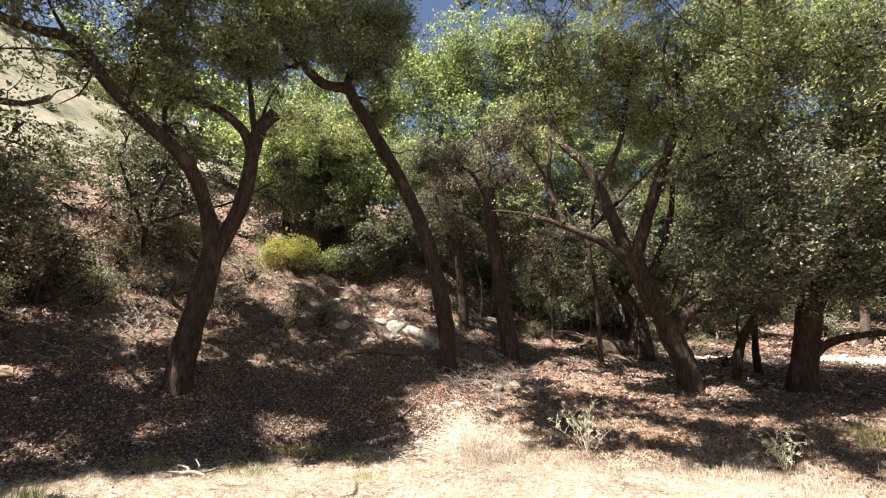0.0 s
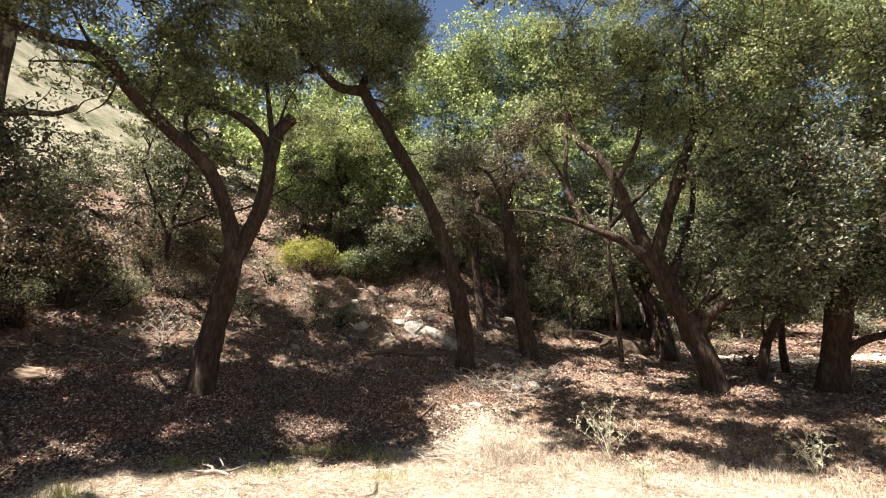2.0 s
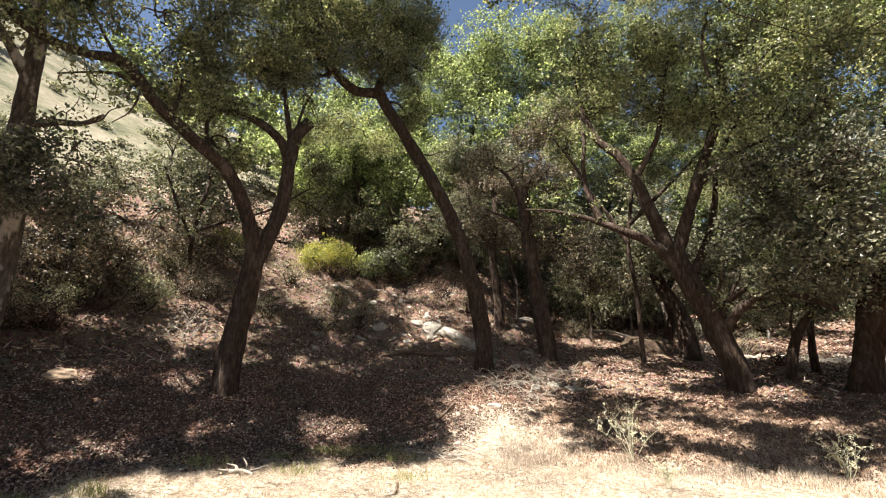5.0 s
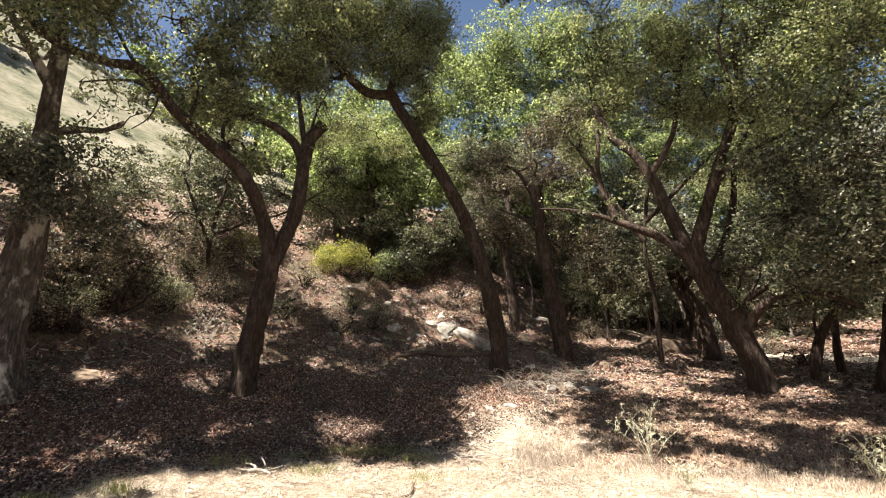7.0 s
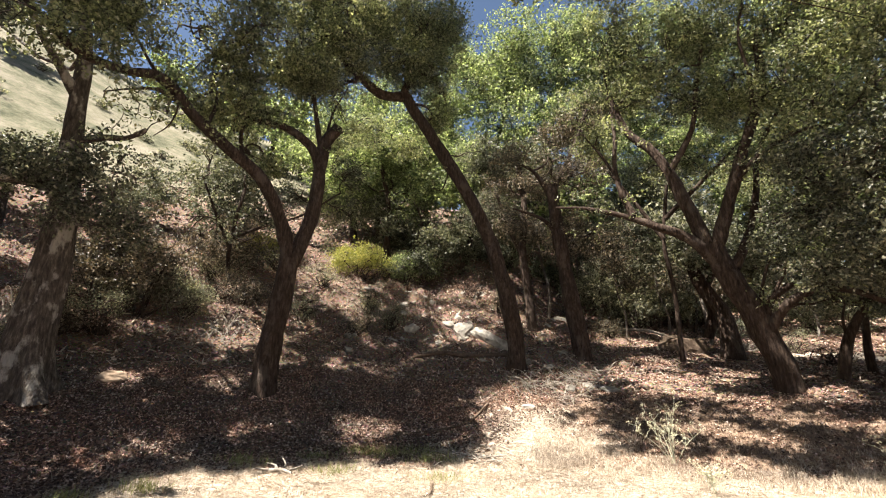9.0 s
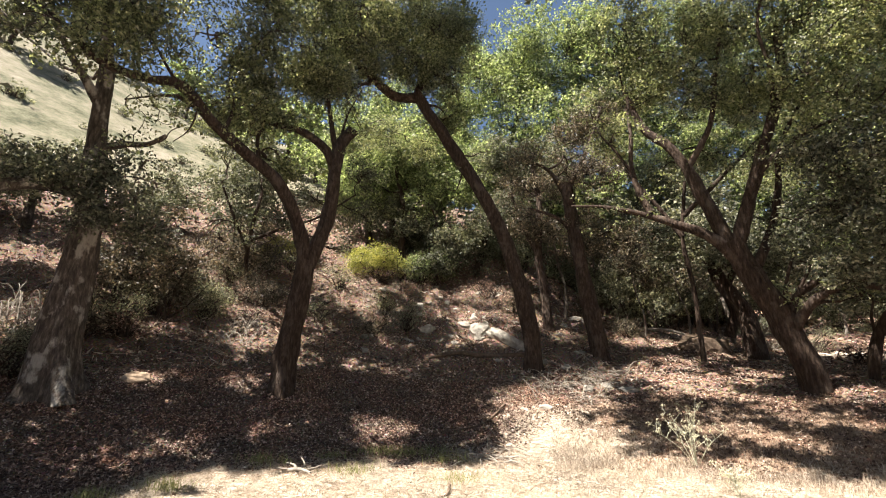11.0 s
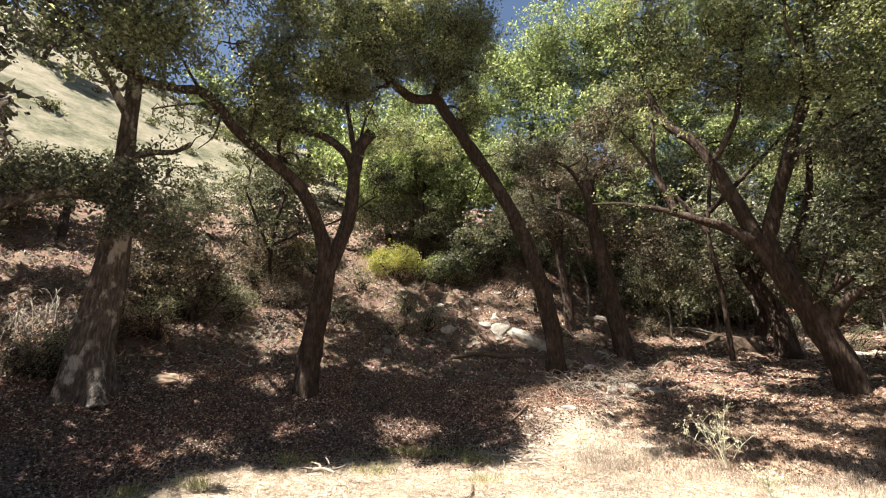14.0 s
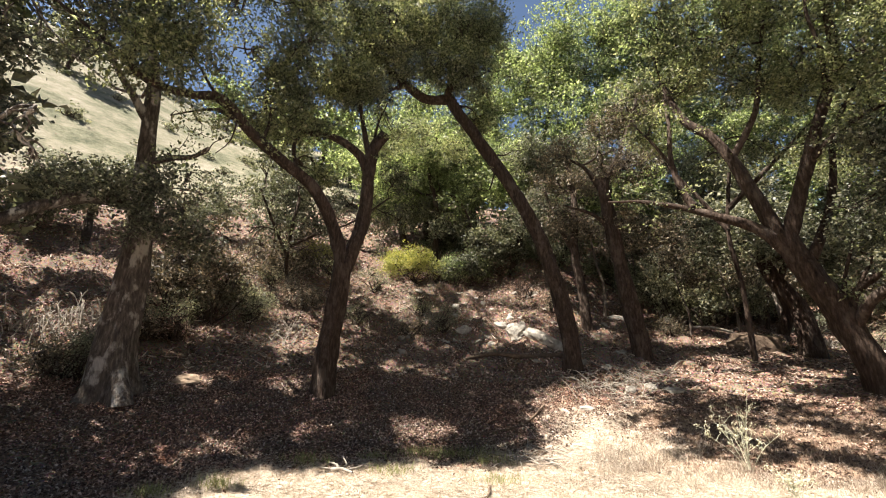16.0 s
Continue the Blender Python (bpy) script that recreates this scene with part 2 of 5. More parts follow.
# ---------------------------------------------------------------- mesh helpers
def fast_mesh(name, verts, quads, mat, smooth=False):
    """A mesh from arrays: verts (n, 3), quads (m, 4)."""
    me = bpy.data.meshes.new(name)
    n, k = len(quads), quads.shape[1]
    me.vertices.add(len(verts))
    me.vertices.foreach_set("co", np.asarray(verts, np.float32).ravel())
    me.loops.add(n * k)
    me.loops.foreach_set("vertex_index", np.asarray(quads, np.int32).ravel())
    me.polygons.add(n)
    me.polygons.foreach_set("loop_start", np.arange(0, n * k, k, dtype=np.int32))
    me.polygons.foreach_set("use_smooth", np.full(n, smooth))
    me.update(calc_edges=True)
    me.materials.append(mat)
    return me


def child(name, me, parent, label="", kind=""):
    ob = new(name, me)
    ob.parent = parent
    return tagged(ob, label=label, kind=kind)


def unit(v):
    return v / np.maximum(np.linalg.norm(v, axis=-1, keepdims=True), 1e-9)


def blades(rng, at, along, length, width, fold=0.25):
    """Leaf blades, one folded quad each, at points, running along directions."""
    n = len(at)
    u = unit(along)
    v = unit(np.cross(u, rng.normal(size=(n, 3))))
    w = np.cross(u, v)
    L, W = length[:, None], width[:, None]
    a = at - u * L * 0.5
    b = at + v * W * 0.5 + w * W * fold - u * L * 0.05
    c = at + u * L * 0.5 - w * W * 0.15
    d = at - v * W * 0.5 + w * W * fold - u * L * 0.05
    return np.stack([a, b, c, d], 1).reshape(-1, 3), np.arange(4 * n).reshape(-1, 4)


def smooth_line(pts, radii, step):
    """A Catmull-Rom line through the points, with the radius carried along."""
    p = np.array(pts, float)
    q = np.vstack([2 * p[0] - p[1], p, 2 * p[-1] - p[-2]])
    out, rad = [], []
    for i in range(len(p) - 1):
        m = max(2, int(np.linalg.norm(p[i + 1] - p[i]) / step))
        for s in np.arange(m) / m:
            a, b, c, d = q[i:i + 4]
            out.append(0.5 * (2 * b + (c - a) * s + (2 * a - 5 * b + 4 * c - d) * s * s + (3 * b - a - 3 * c + d) * s ** 3))
            rad.append(radii[i] * (1 - s) + radii[i + 1] * s)
    return np.vstack([out, p[-1:]]), np.array(rad + [radii[-1]])


def tube(line, rad, sides, rough=0.0, seed=0.0, flare=0.0):
    """Rings round a line, closed at the tip; rough: lumps as a share of the radius; flare: root swell at the start."""
    n = len(line)
    tan = unit(np.gradient(line, axis=0))
    side = unit(np.cross(tan[0], (0.3, 0.9, 0.2)))
    ang = np.arange(sides) * 2 * math.pi / sides
    verts = []
    for i in range(n):
        side = unit(side - tan[i] * np.dot(side, tan[i]))
        other = np.cross(tan[i], side)
        r = np.full(sides, rad[i])
        if rough:
            for k in range(sides):
                x, y = math.cos(ang[k]) * 1.3, math.sin(ang[k]) * 1.3
                s = i * 0.16
                r[k] *= 1 + rough * (noise.noise((x + seed, y, s)) + 0.6 * noise.noise((x * 2.3, y * 2.3 + seed, s * 2.7)))
                if flare:
                    low = math.exp(-np.linalg.norm(line[i] - line[0]) / 0.38)
                    r[k] *= 1 + flare * low * (0.7 + 0.6 * math.sin(ang[k] * 5 + seed))
        verts.append(line[i] + side * (np.cos(ang) * r)[:, None] + other * (np.sin(ang) * r)[:, None])
    verts.append(line[-1:] + tan[-1:] * rad[-1])
    a = np.arange(n - 1)[:, None] * sides + np.arange(sides)[None]
    b = np.arange(n - 1)[:, None] * sides + (np.arange(sides)[None] + 1) % sides
    quads = np.stack([a, b, b + sides, a + sides], -1).reshape(-1, 4)
    k = (n - 1) * sides + np.arange(sides)
    tip = np.stack([k, (n - 1) * sides + (np.arange(sides) + 1) % sides, np.full(sides, n * sides), np.full(sides, n * sides)], -1)
    return np.vstack(verts), quads, tip


def tubes_mesh(name, tubes, mat):
    """Several tubes as one mesh."""
    verts, quads, at = [], [], 0
    for v, q, tip in tubes:
        verts.append(v)
        quads.append(q + at)
        at += len(v)
    me = fast_mesh(name, np.vstack(verts), np.vstack(quads), mat, True)
    return me


def nearest(points, p, low=0.5):
    """The point of a skeleton from which a branch to p would grow."""
    d = np.linalg.norm(points - p, axis=1) + low * np.maximum(0, points[:, 2] - p[2])
    return int(np.argmin(d))


def bent(a, b, rise, k, rng):
    """A slightly crooked way from a to b."""
    s = np.linspace(0, 1, k)[:, None]
    size = np.linalg.norm(b - a)
    mid = np.sin(s * math.pi) * (np.array((0, 0, rise)) + rng.normal(size=3) * 0.14) * size
    mid = mid + np.sin(s * 2 * math.pi) * rng.normal(size=3) * 0.07 * size + np.sin(s * 3 * math.pi) * rng.normal(size=3) * 0.04 * size
    return a + (b - a) * s + mid


# ---------------------------------------------------------------- trees
# gaps in the canopy: spots of ground (x, y, half width) that the sun reaches
GAPS = [(1.34, 15.86, 0.35), (-4.1, 19.3, 0.8), (5.06, 9.52, 0.25), (5.62, 8.99, 0.25), (5.63, 13.23, 0.25), (6.23, 12.52, 0.25), (5.38, 12.05, 0.25), (6.3, 11.37, 0.25),
        (7.1, 10.36, 0.25), (7.14, 9.09, 0.25), (7.62, 8.56, 0.25), (6.03, 17.43, 0.6), (7.26, 16.78, 0.5), (8.52, 13.68, 0.5), (-7.35, 14.1, 0.6), (-6.24, 13.35, 0.5),
        (-8.17, 14.48, 0.5), (-8.94, 12.37, 0.5), (-10.04, 12.74, 0.4), (-7.27, 10.21, 0.4), (-5.84, 11.03, 0.3), (-4.01, 10.95, 0.3), (-7.63, 8.55, 0.35), (-3.99, 9.5, 0.2),
        (-1.69, 9.94, 0.45), (-3.06, 12.9, 0.2), (-0.94, 12.32, 0.2), (-1.9, 12.7, 0.2), (-15.62, 12.71, 0.6), (-14.97, 13.3, 0.6), (-14.25, 14.17, 0.6)]
dapple = np.random.default_rng(17)
for low, high, near, far, count in ((-52, -8, 8.8, 13.0, 46), (8, 48, 9.5, 15.0, 7), (-20, 8, 13.5, 18.0, 14)):
    for _ in range(count):
        bearing, reach = radians(dapple.uniform(low, high)), dapple.uniform(near, far)
        GAPS.append((reach * math.sin(bearing), reach * math.cos(bearing), dapple.uniform(-0.02, 0.16)))
SUN_WAY = np.array((math.sin(radians(SUN_AZ)) / math.tan(radians(SUN_EL)), math.cos(radians(SUN_AZ)) / math.tan(radians(SUN_EL))))


def under_gap(p):
    """True for the points (n, 3) that stand in the sun's way to the grass of the clearing or to one of the gaps' spots."""
    foot = p[:, :2] - SUN_WAY * p[:, 2:]
    for _ in range(6):
        foot = p[:, :2] - SUN_WAY * (p[:, 2] - ground_z(foot[:, 0], foot[:, 1]))[:, None]
    high = p[:, 2] - ground_z(foot[:, 0], foot[:, 1]) > 2.0
    out = (straw_at(foot[:, 0], foot[:, 1]) > 0.6) & (np.hypot(foot[:, 0], foot[:, 1]) < 13)
    for x, y, r in GAPS:
        out |= np.hypot(foot[:, 0] - x, foot[:, 1] - y) < r + 0.2
    return out & high


def limb(stems, first, last, *points):
    """Adds a trunk or limb that tapers from the first radius to the last."""
    stems.append((first, last, points))


def mass(lobes, *rows):
    """Adds masses of foliage to a crown; six-value rows are unseen shade foliage."""
    lobes.extend(rows)


def tree(name, label, category, stems, lobes, bark, leaf, seed, size=0.084, cover=1.95, leaves=66, gap=0.14, group="", spread=0.34, flare=None, sprigs=1.6, clear=True):
    """stems: (first radius, last radius, points) for the trunk, then each limb, from the ground up. lobes: the masses
    of the crown (x, y, z, half width, half height); a sixth value scales the leaves of unseen masses added only for
    shade. Boughs grow from the stems into the lobes, twigs from these to clumps, and leaves stand round the twigs."""
    rng = np.random.default_rng(seed)
    foot = np.array(stems[0][2][0], float)
    root = tagged(new(name), label=label, category=category, group=group)
    root.location = foot
    skeleton = []
    for i, (r0, r1, pts) in enumerate(stems):
        p = [np.array(q, float) - foot for q in pts]
        if i == 0:
            p[0] = p[0] - np.array((0, 0, 0.25))
        radii = [r0 + (r1 - r0) * (k / (len(p) - 1)) ** 0.8 for k in range(len(p))]
        line, rad = smooth_line(p, radii, max(0.12, r0 * 0.5) if size < 0.2 else 0.6)
        sides = (26 if r0 > 0.2 else 12 if r0 > 0.08 else 8) if size < 0.2 else 8
        tb = tube(line, rad, sides, 0.24, seed * 3.1 + i * 7.7, ((0.28 if r0 < 0.45 else 0.75) if flare is None else flare) if i == 0 and r0 > 0.12 else 0)
        child("trunk" if i == 0 else "limb", tubes_mesh("stem", [tb], bark), root)
        skeleton.append(np.hstack([line, rad[:, None]]))
    sk = np.vstack(skeleton)
    twigs, centres = [], []
    for x, y, z, a, c, *coarse in lobes:
        # lobes with a sixth value: coarse foliage out of view, there to cast shade
        grain = size * (coarse[0] if coarse else 1)
        mid = np.array((x, y, z)) - foot
        far = sk[sk[:, 3] < max(sk[:, 3].max() * 0.6, 0.05)]
        far = sk if len(far) == 0 else far
        start = far[nearest(far[:, :3], mid)]
        way = bent(start[:3], mid, 0.08, 10, rng)
        rad = np.linspace(min(start[3] * 0.65, 0.065), 0.016, 10)
        if np.linalg.norm(mid - start[:3]) > 0.3:
            twigs.append(tube(way, rad, 6))
            sk = np.vstack([sk, np.hstack([way, rad[:, None]])])
        for k in range(0 if coarse else 3):
            p = mid + unit(rng.normal(size=3)) * (a, a, c) * rng.uniform(0.5, 0.95)
            w = bent(way[int(rng.integers(4, 9))], p, 0.05, 7, rng)
            twigs.append(tube(w, np.linspace(0.026, 0.007, 7), 5))
            way = np.vstack([way, w[2:]])
        n = max(6, int(cover * (2.2 if coarse else 1) * 3.14 * a * max(c, a * 0.6 if coarse else c) / (0.15 * grain * grain) / leaves))
        d = unit(rng.normal(size=(n, 3))) * (rng.random((n, 1)) ** 0.45)
        pts = mid + d * (a, a, c)
        limit = -0.08 if coarse else 0.12 - gap * 3
        f0, f1 = (1.9, 4.4) if coarse else (0.85, 2.1)
        keep = [noise.noise(Vector(p) * f0 + Vector((seed, 0, 0))) + 0.6 * noise.noise(Vector(p) * f1) > limit for p in pts]
        pts = pts[np.array(keep, bool)] if n else pts
        if clear:
            pts = pts[~under_gap(pts + foot)]
        local = np.vstack([way, sk[np.linalg.norm(sk[:, :3] - mid, axis=1) < max(a, c) * 1.3][:, :3]])
        for p in pts[::(3 if grain > 0.15 else 1)]:
            q = local[nearest(local, p, 0.3)]
            w = bent(q, p, 0.06, 4, rng)
            twigs.append(tube(w, np.linspace(0.013, 0.004, 4), 3))
        centres.append(np.hstack([pts, np.full((len(pts), 1), grain)]))
    for line in skeleton[1:] if size < 0.1 else ():
        bare = line[int(len(line) * 0.4):]
        n = int(len(bare) * 0.12 * sprigs)
        if n and bare[0, 3] < 0.22:
            q = bare[rng.integers(0, len(bare), n), :3]
            p = q + unit(rng.normal(size=(n, 3))) * rng.uniform(0.25, 0.7, (n, 1))
            twigs.extend(tube(bent(a, b, 0.06, 4, rng), np.linspace(0.013, 0.004, 4), 3) for a, b in zip(q, p))
            centres.append(np.hstack([p, np.full((n, 1), size)]))
    if twigs:
        child("branchwork", tubes_mesh("branchwork", twigs, bark), root, kind="stuff")
    if centres:
        c = np.vstack(centres)
        grain = np.repeat(c[:, 3], 6 * (leaves // 6))
        sub = np.repeat(c[:, :3], 6, axis=0)
        sub = sub + rng.normal(size=sub.shape) * (spread * 0.62, spread * 0.62, spread * 0.42)
        at = np.repeat(sub, leaves // 6, axis=0)
        out = rng.normal(size=at.shape) * (0.10, 0.10, 0.065) * (spread / 0.34)
        at = at + out
        aim = out * 6 + rng.normal(size=at.shape) * 0.8 + np.array((0, 0, -0.15))
        ln = grain * rng.uniform(0.65, 1.3, len(at))
        v, q = blades(rng, at, aim, ln, ln * rng.uniform(0.5, 0.72, len(at)))
        child("crown", fast_mesh("crown", v, q, leaf), root, kind="stuff")
    return root


def bush(name, label, category, x, y, lobes, leaf, bark, seed, size=0.065, cover=1.8, leaves=72, gap=0.15, stems=7, group=""):
    """Many stems from one foot into low lobes (dx, dy, dz, half width, half height)."""
    rng = np.random.default_rng(seed)
    z = float(ground_z(x, y))
    ways = []
    for i in range(stems):
        lx, ly, lz, a, c = lobes[i % len(lobes)]
        tip = np.array((x + lx, y + ly, z + lz)) + rng.normal(size=3) * (a * 0.4, a * 0.4, c * 0.3)
        foot = np.array((x, y, z - 0.05)) + np.append(rng.normal(size=2) * 0.12, 0)
        mid = foot * 0.5 + tip * 0.5 + rng.normal(size=3) * 0.15
        ways.append((rng.uniform(0.018, 0.04), 0.01, [tuple(foot), tuple(mid), tuple(tip)]))
    return tree(name, label, category, ways, [(x + a, y + b, z + c, d, e) for a, b, c, d, e in lobes], bark, leaf, seed, size, cover, leaves, gap, group)


# ---------------------------------------------------------------- ground: one sheet to the horizon
def build_ground():
    az = np.radians(np.concatenate([np.arange(-180, -70, 5.0), np.arange(-70, 70, 0.5), np.arange(70, 180, 5.0)]))
    rr = np.concatenate([[0.0, 1.5, 3, 4.2], np.arange(5, 15, 0.1), np.arange(15, 30, 0.3), np.arange(30, 90, 3.0), [100, 120, 150, 200, 300, 450, 650, 900, 2500]])
    R, A = np.meshgrid(rr, az, indexing="ij")
    x, y = R * np.sin(A), R * np.cos(A) - 1.0
    z = ground_z(x, y)
    rng = np.random.default_rng(5)
    fine = np.clip((R - 5) / 3, 0, 1) * np.clip((30 - R) / 8, 0, 1)
    z = z + rng.normal(size=z.shape) * (0.012 + 0.02 * np.clip((R - 13) / 3, 0, 1)) * fine * (1.5 - straw_at(x, y))
    verts = np.stack([x, y, z], -1).reshape(-1, 3)
    n, m = len(rr), len(az)
    a = np.arange(n - 1)[:, None] * m + np.arange(m)[None]
    b = np.arange(n - 1)[:, None] * m + (np.arange(m)[None] + 1) % m
    quads = np.stack([a, a + m, b + m, b], -1).reshape(-1, 4)
    me = fast_mesh("ground", verts, quads[:, ::-1], GROUND, True)
    at = me.attributes.new("straw", "FLOAT", "POINT")
    at.data.foreach_set("value", straw_at(x, y).ravel().astype(np.float32))
    dust = me.attributes.new("duff", "FLOAT", "POINT")
    dust.data.foreach_set("value", duff_at(x, y).ravel().astype(np.float32))
    up = me.attributes.new("hill", "FLOAT", "POINT")
    up.data.foreach_set("value", np.clip((R - 24) / 8, 0, 1).ravel().astype(np.float32))
    return tagged(new("ground", me), label="dry earth with leaf litter and straw rising to a hillside", category="ground", kind="structure")


build_ground()


# ---------------------------------------------------------------- the oaks
stems, lobes = [], []
limb(stems, 0.3, 0.22, (-4.45, 10.98, 1.09), (-4.41, 11, 2), (-4.31, 11.04, 2.81), (-4.21, 11.08, 3.66), (-4.14, 11.1, 4.33))
limb(stems, 0.19, 0.06, (-4.15, 11.1, 4.1), (-4.33, 10.92, 5.18), (-4.77, 10.41, 6.24), (-5.33, 9.68, 6.74), (-5.86, 9.01, 7.22), (-6.14, 8.58, 7.63), (-6.31, 8.2, 7.72), (-6.48, 7.68, 7.44), (-6.73, 7.19, 7.3), (-6.89, 6.76, 7.29), (-7.11, 6.37, 7.59))
limb(stems, 0.2, 0.16, (-4.1, 11.12, 4.18), (-3.74, 11.35, 5.48), (-3.63, 11.39, 6.73), (-3.55, 11.52, 7.84), (-3.23, 11.61, 8.4))
limb(stems, 0.15, 0.06, (-3.63, 11.44, 7.06), (-3.88, 11.3, 7.63), (-4.5, 10.96, 8.04), (-5.08, 10.59, 8.06), (-5.47, 10.29, 8.11))
limb(stems, 0.09, 0.03, (-3.64, 11.49, 7.47), (-3.88, 11.51, 8.74), (-4.18, 11.52, 10.26), (-4.56, 11.48, 11.42))
limb(stems, 0.05, 0.015, (-6.15, 8.7, 7.43), (-6.39, 8.39, 7.5), (-6.69, 8.03, 7.27), (-6.93, 7.68, 6.97))
limb(stems, 0.06, 0.02, (-5.09, 10.04, 6.52), (-5.36, 10.23, 7.43), (-5.36, 10.57, 8.64), (-5.69, 10.51, 9.65), (-5.58, 10.68, 10.71))
limb(stems, 0.05, 0.015, (-5.7, 9.23, 7.06), (-5.68, 9.48, 7.9), (-5.88, 9.47, 8.84), (-5.82, 9.63, 9.8))
limb(stems, 0.05, 0.015, (-3.58, 11.51, 7.62), (-3.46, 11.65, 8.83), (-3.09, 11.85, 9.94))
limb(stems, 0.014, 0.005, (-6.64, 8.0, 7.26), (-6.64, 8.1, 7.12), (-6.58, 8.23, 7.04), (-6.62, 8.29, 6.84), (-6.51, 8.47, 6.84), (-6.52, 8.55, 6.97))
limb(stems, 0.014, 0.005, (-6.93, 7.75, 7.03), (-6.99, 7.79, 6.91), (-6.91, 7.96, 6.82), (-6.86, 8.09, 6.95), (-6.77, 8.26, 6.81), (-6.67, 8.43, 6.97))
limb(stems, 0.03, 0.01, (-6.3, 8.27, 7.46), (-6.02, 8.6, 7.33), (-6.14, 8.64, 6.8), (-6.41, 8.57, 6.48))
limb(stems, 0.026, 0.008, (-7.1, 7.6, 5.81), (-6.78, 8.02, 6.1), (-6.5, 8.37, 6.38), (-6.46, 8.53, 6.73), (-6.27, 8.79, 7.03))
limb(stems, 0.016, 0.005, (-6.94, 7.75, 6.01), (-6.87, 7.9, 6.3), (-6.86, 8.0, 6.33), (-6.82, 8.13, 6.63), (-6.85, 8.19, 6.84))
limb(stems, 0.05, 0.02, (-6.27, 8.23, 7.7), (-6.46, 8.08, 8.03), (-6.73, 7.99, 8.51))
mass(lobes, (-6.93, 6.5, 7.59, 1.07, 0.54), (-6.45, 7.38, 8.37, 1.22, 0.56), (-5.96, 8.65, 9.18, 0.91, 0.65), (-5.79, 9.36, 8.12, 1.01, 0.81), (-5.11, 9.74, 10.08, 1.46, 0.88), (-4.54, 11.11, 9.94, 0.98, 1.14))
mass(lobes, (-5.65, 10.59, 9, 0.92, 0.76), (-5.76, 10.52, 7.84, 0.67, 0.52), (-5.14, 11.4, 7.06, 0.63, 0.47), (-6.85, 6.73, 9.02, 1.68, 0.63), (-6.01, 8.61, 11.35, 2.18, 0.95), (-4.7, 11.04, 13.52, 2.08, 1.22))
# rows with a sixth value: unseen foliage hung sunward to shade the slope
mass(lobes, (-14.84, 9.80, 15.41, 1.45, 0.55, 2), (-14.26, 12.40, 17.72, 1.45, 0.55, 2), (-16.06, 11.70, 17.10, 1.45, 0.55, 2), (-13.07, 13.93, 19.15, 1.45, 0.55, 2), (-12.14, 7.64, 12.78, 1.45, 0.55, 2))
mass(lobes, (-13.89, 9.09, 14.18, 1.45, 0.55, 2), (-10.22, 5.02, 9.17, 1.45, 0.55, 2), (-11.91, 3.87, 8.89, 1.45, 0.55, 2), (-10.87, 6.79, 11.73, 1.45, 0.55, 2), (-11.75, 5.97, 9.30, 1.45, 0.55, 2), (-12.52, 8.81, 13.80, 1.45, 0.55, 2))
mass(lobes, (-14.13, 7.55, 13.21, 1.45, 0.55, 2))
mass(lobes, (-5.44, 10.47, 10.66, 0.9, 0.6), (-4.89, 11.14, 9.87, 0.8, 0.6), (-5.62, 10.03, 8.7, 0.7, 0.5), (-3.95, 11.0, 9.86, 0.7, 0.6), (-4.44, 11.36, 11.43, 0.9, 0.6), (-6.0, 9.91, 9.81, 0.8, 0.5), (-4.8, 10.54, 8.11, 0.45, 0.3), (-6.59, 10.27, 9.48, 0.5, 0.4), (-3.11, 11.26, 11.14, 0.8, 0.6), (-2.96, 11.11, 12.03, 0.8, 0.6))
tree("oak_tree", "forked live oak with dark bark and a long arching limb", "tree", stems, lobes, BARK, LIT_TONE_LEAF, 11)

stems, lobes = [], []
limb(stems, 0.28, 0.17, (2.03, 13.75, 1.54), (1.95, 13.76, 2.79), (1.62, 13.8, 4.48), (1.16, 13.85, 6), (0.42, 13.79, 7.56), (-0.51, 13.69, 9.11), (-1.24, 13.54, 10.27), (-1.55, 13.51, 10.91))
limb(stems, 0.19, 0.07, (-1.51, 13.52, 10.69), (-2.28, 13.21, 10.62), (-3.09, 12.83, 11.17), (-3.73, 12.56, 11.82), (-4.32, 12.37, 12.87))
limb(stems, 0.13, 0.04, (-1.55, 13.51, 10.8), (-1.39, 13.53, 11.96), (-2, 13.35, 12.86), (-2.64, 13.24, 13.95), (-3.1, 13.14, 15.34))
limb(stems, 0.1, 0.03, (-1.42, 13.53, 11.15), (-0.7, 13.68, 12.2), (-0.1, 13.8, 13.53), (0.21, 13.9, 15.16))
limb(stems, 0.03, 0.01, (0.04, 13.8, 8.18), (-0.24, 14, 7.44), (-0.63, 14.09, 7.57))
limb(stems, 0.03, 0.008, (-0.12, 13.9, 8.71), (0.33, 14.2, 8.78), (0.64, 14.29, 8.96), (1.24, 14.35, 9.05))
mass(lobes, (-3.64, 12.06, 12.17, 1.46, 1.09), (-2.08, 12.43, 12.86, 1.32, 1.04), (-0.99, 13.16, 12.96, 1.19, 1.19), (-2.83, 12.89, 11.33, 1.14, 0.76), (-0.59, 13.79, 11.58, 1.11, 0.91), (-3.89, 12.82, 10.61, 0.74, 0.74))
mass(lobes, (0.01, 13.8, 13.53, 0.84, 1.25), (-1.52, 12.91, 11.59, 1.15, 0.76), (-0.58, 14.29, 10.3, 0.82, 0.61), (-3.39, 12.55, 15.45, 2.79, 1.39), (-0.65, 13.48, 16.29, 1.71, 1.28), (-7.37, 12.91, 17.18, 1.45, 0.55, 2))
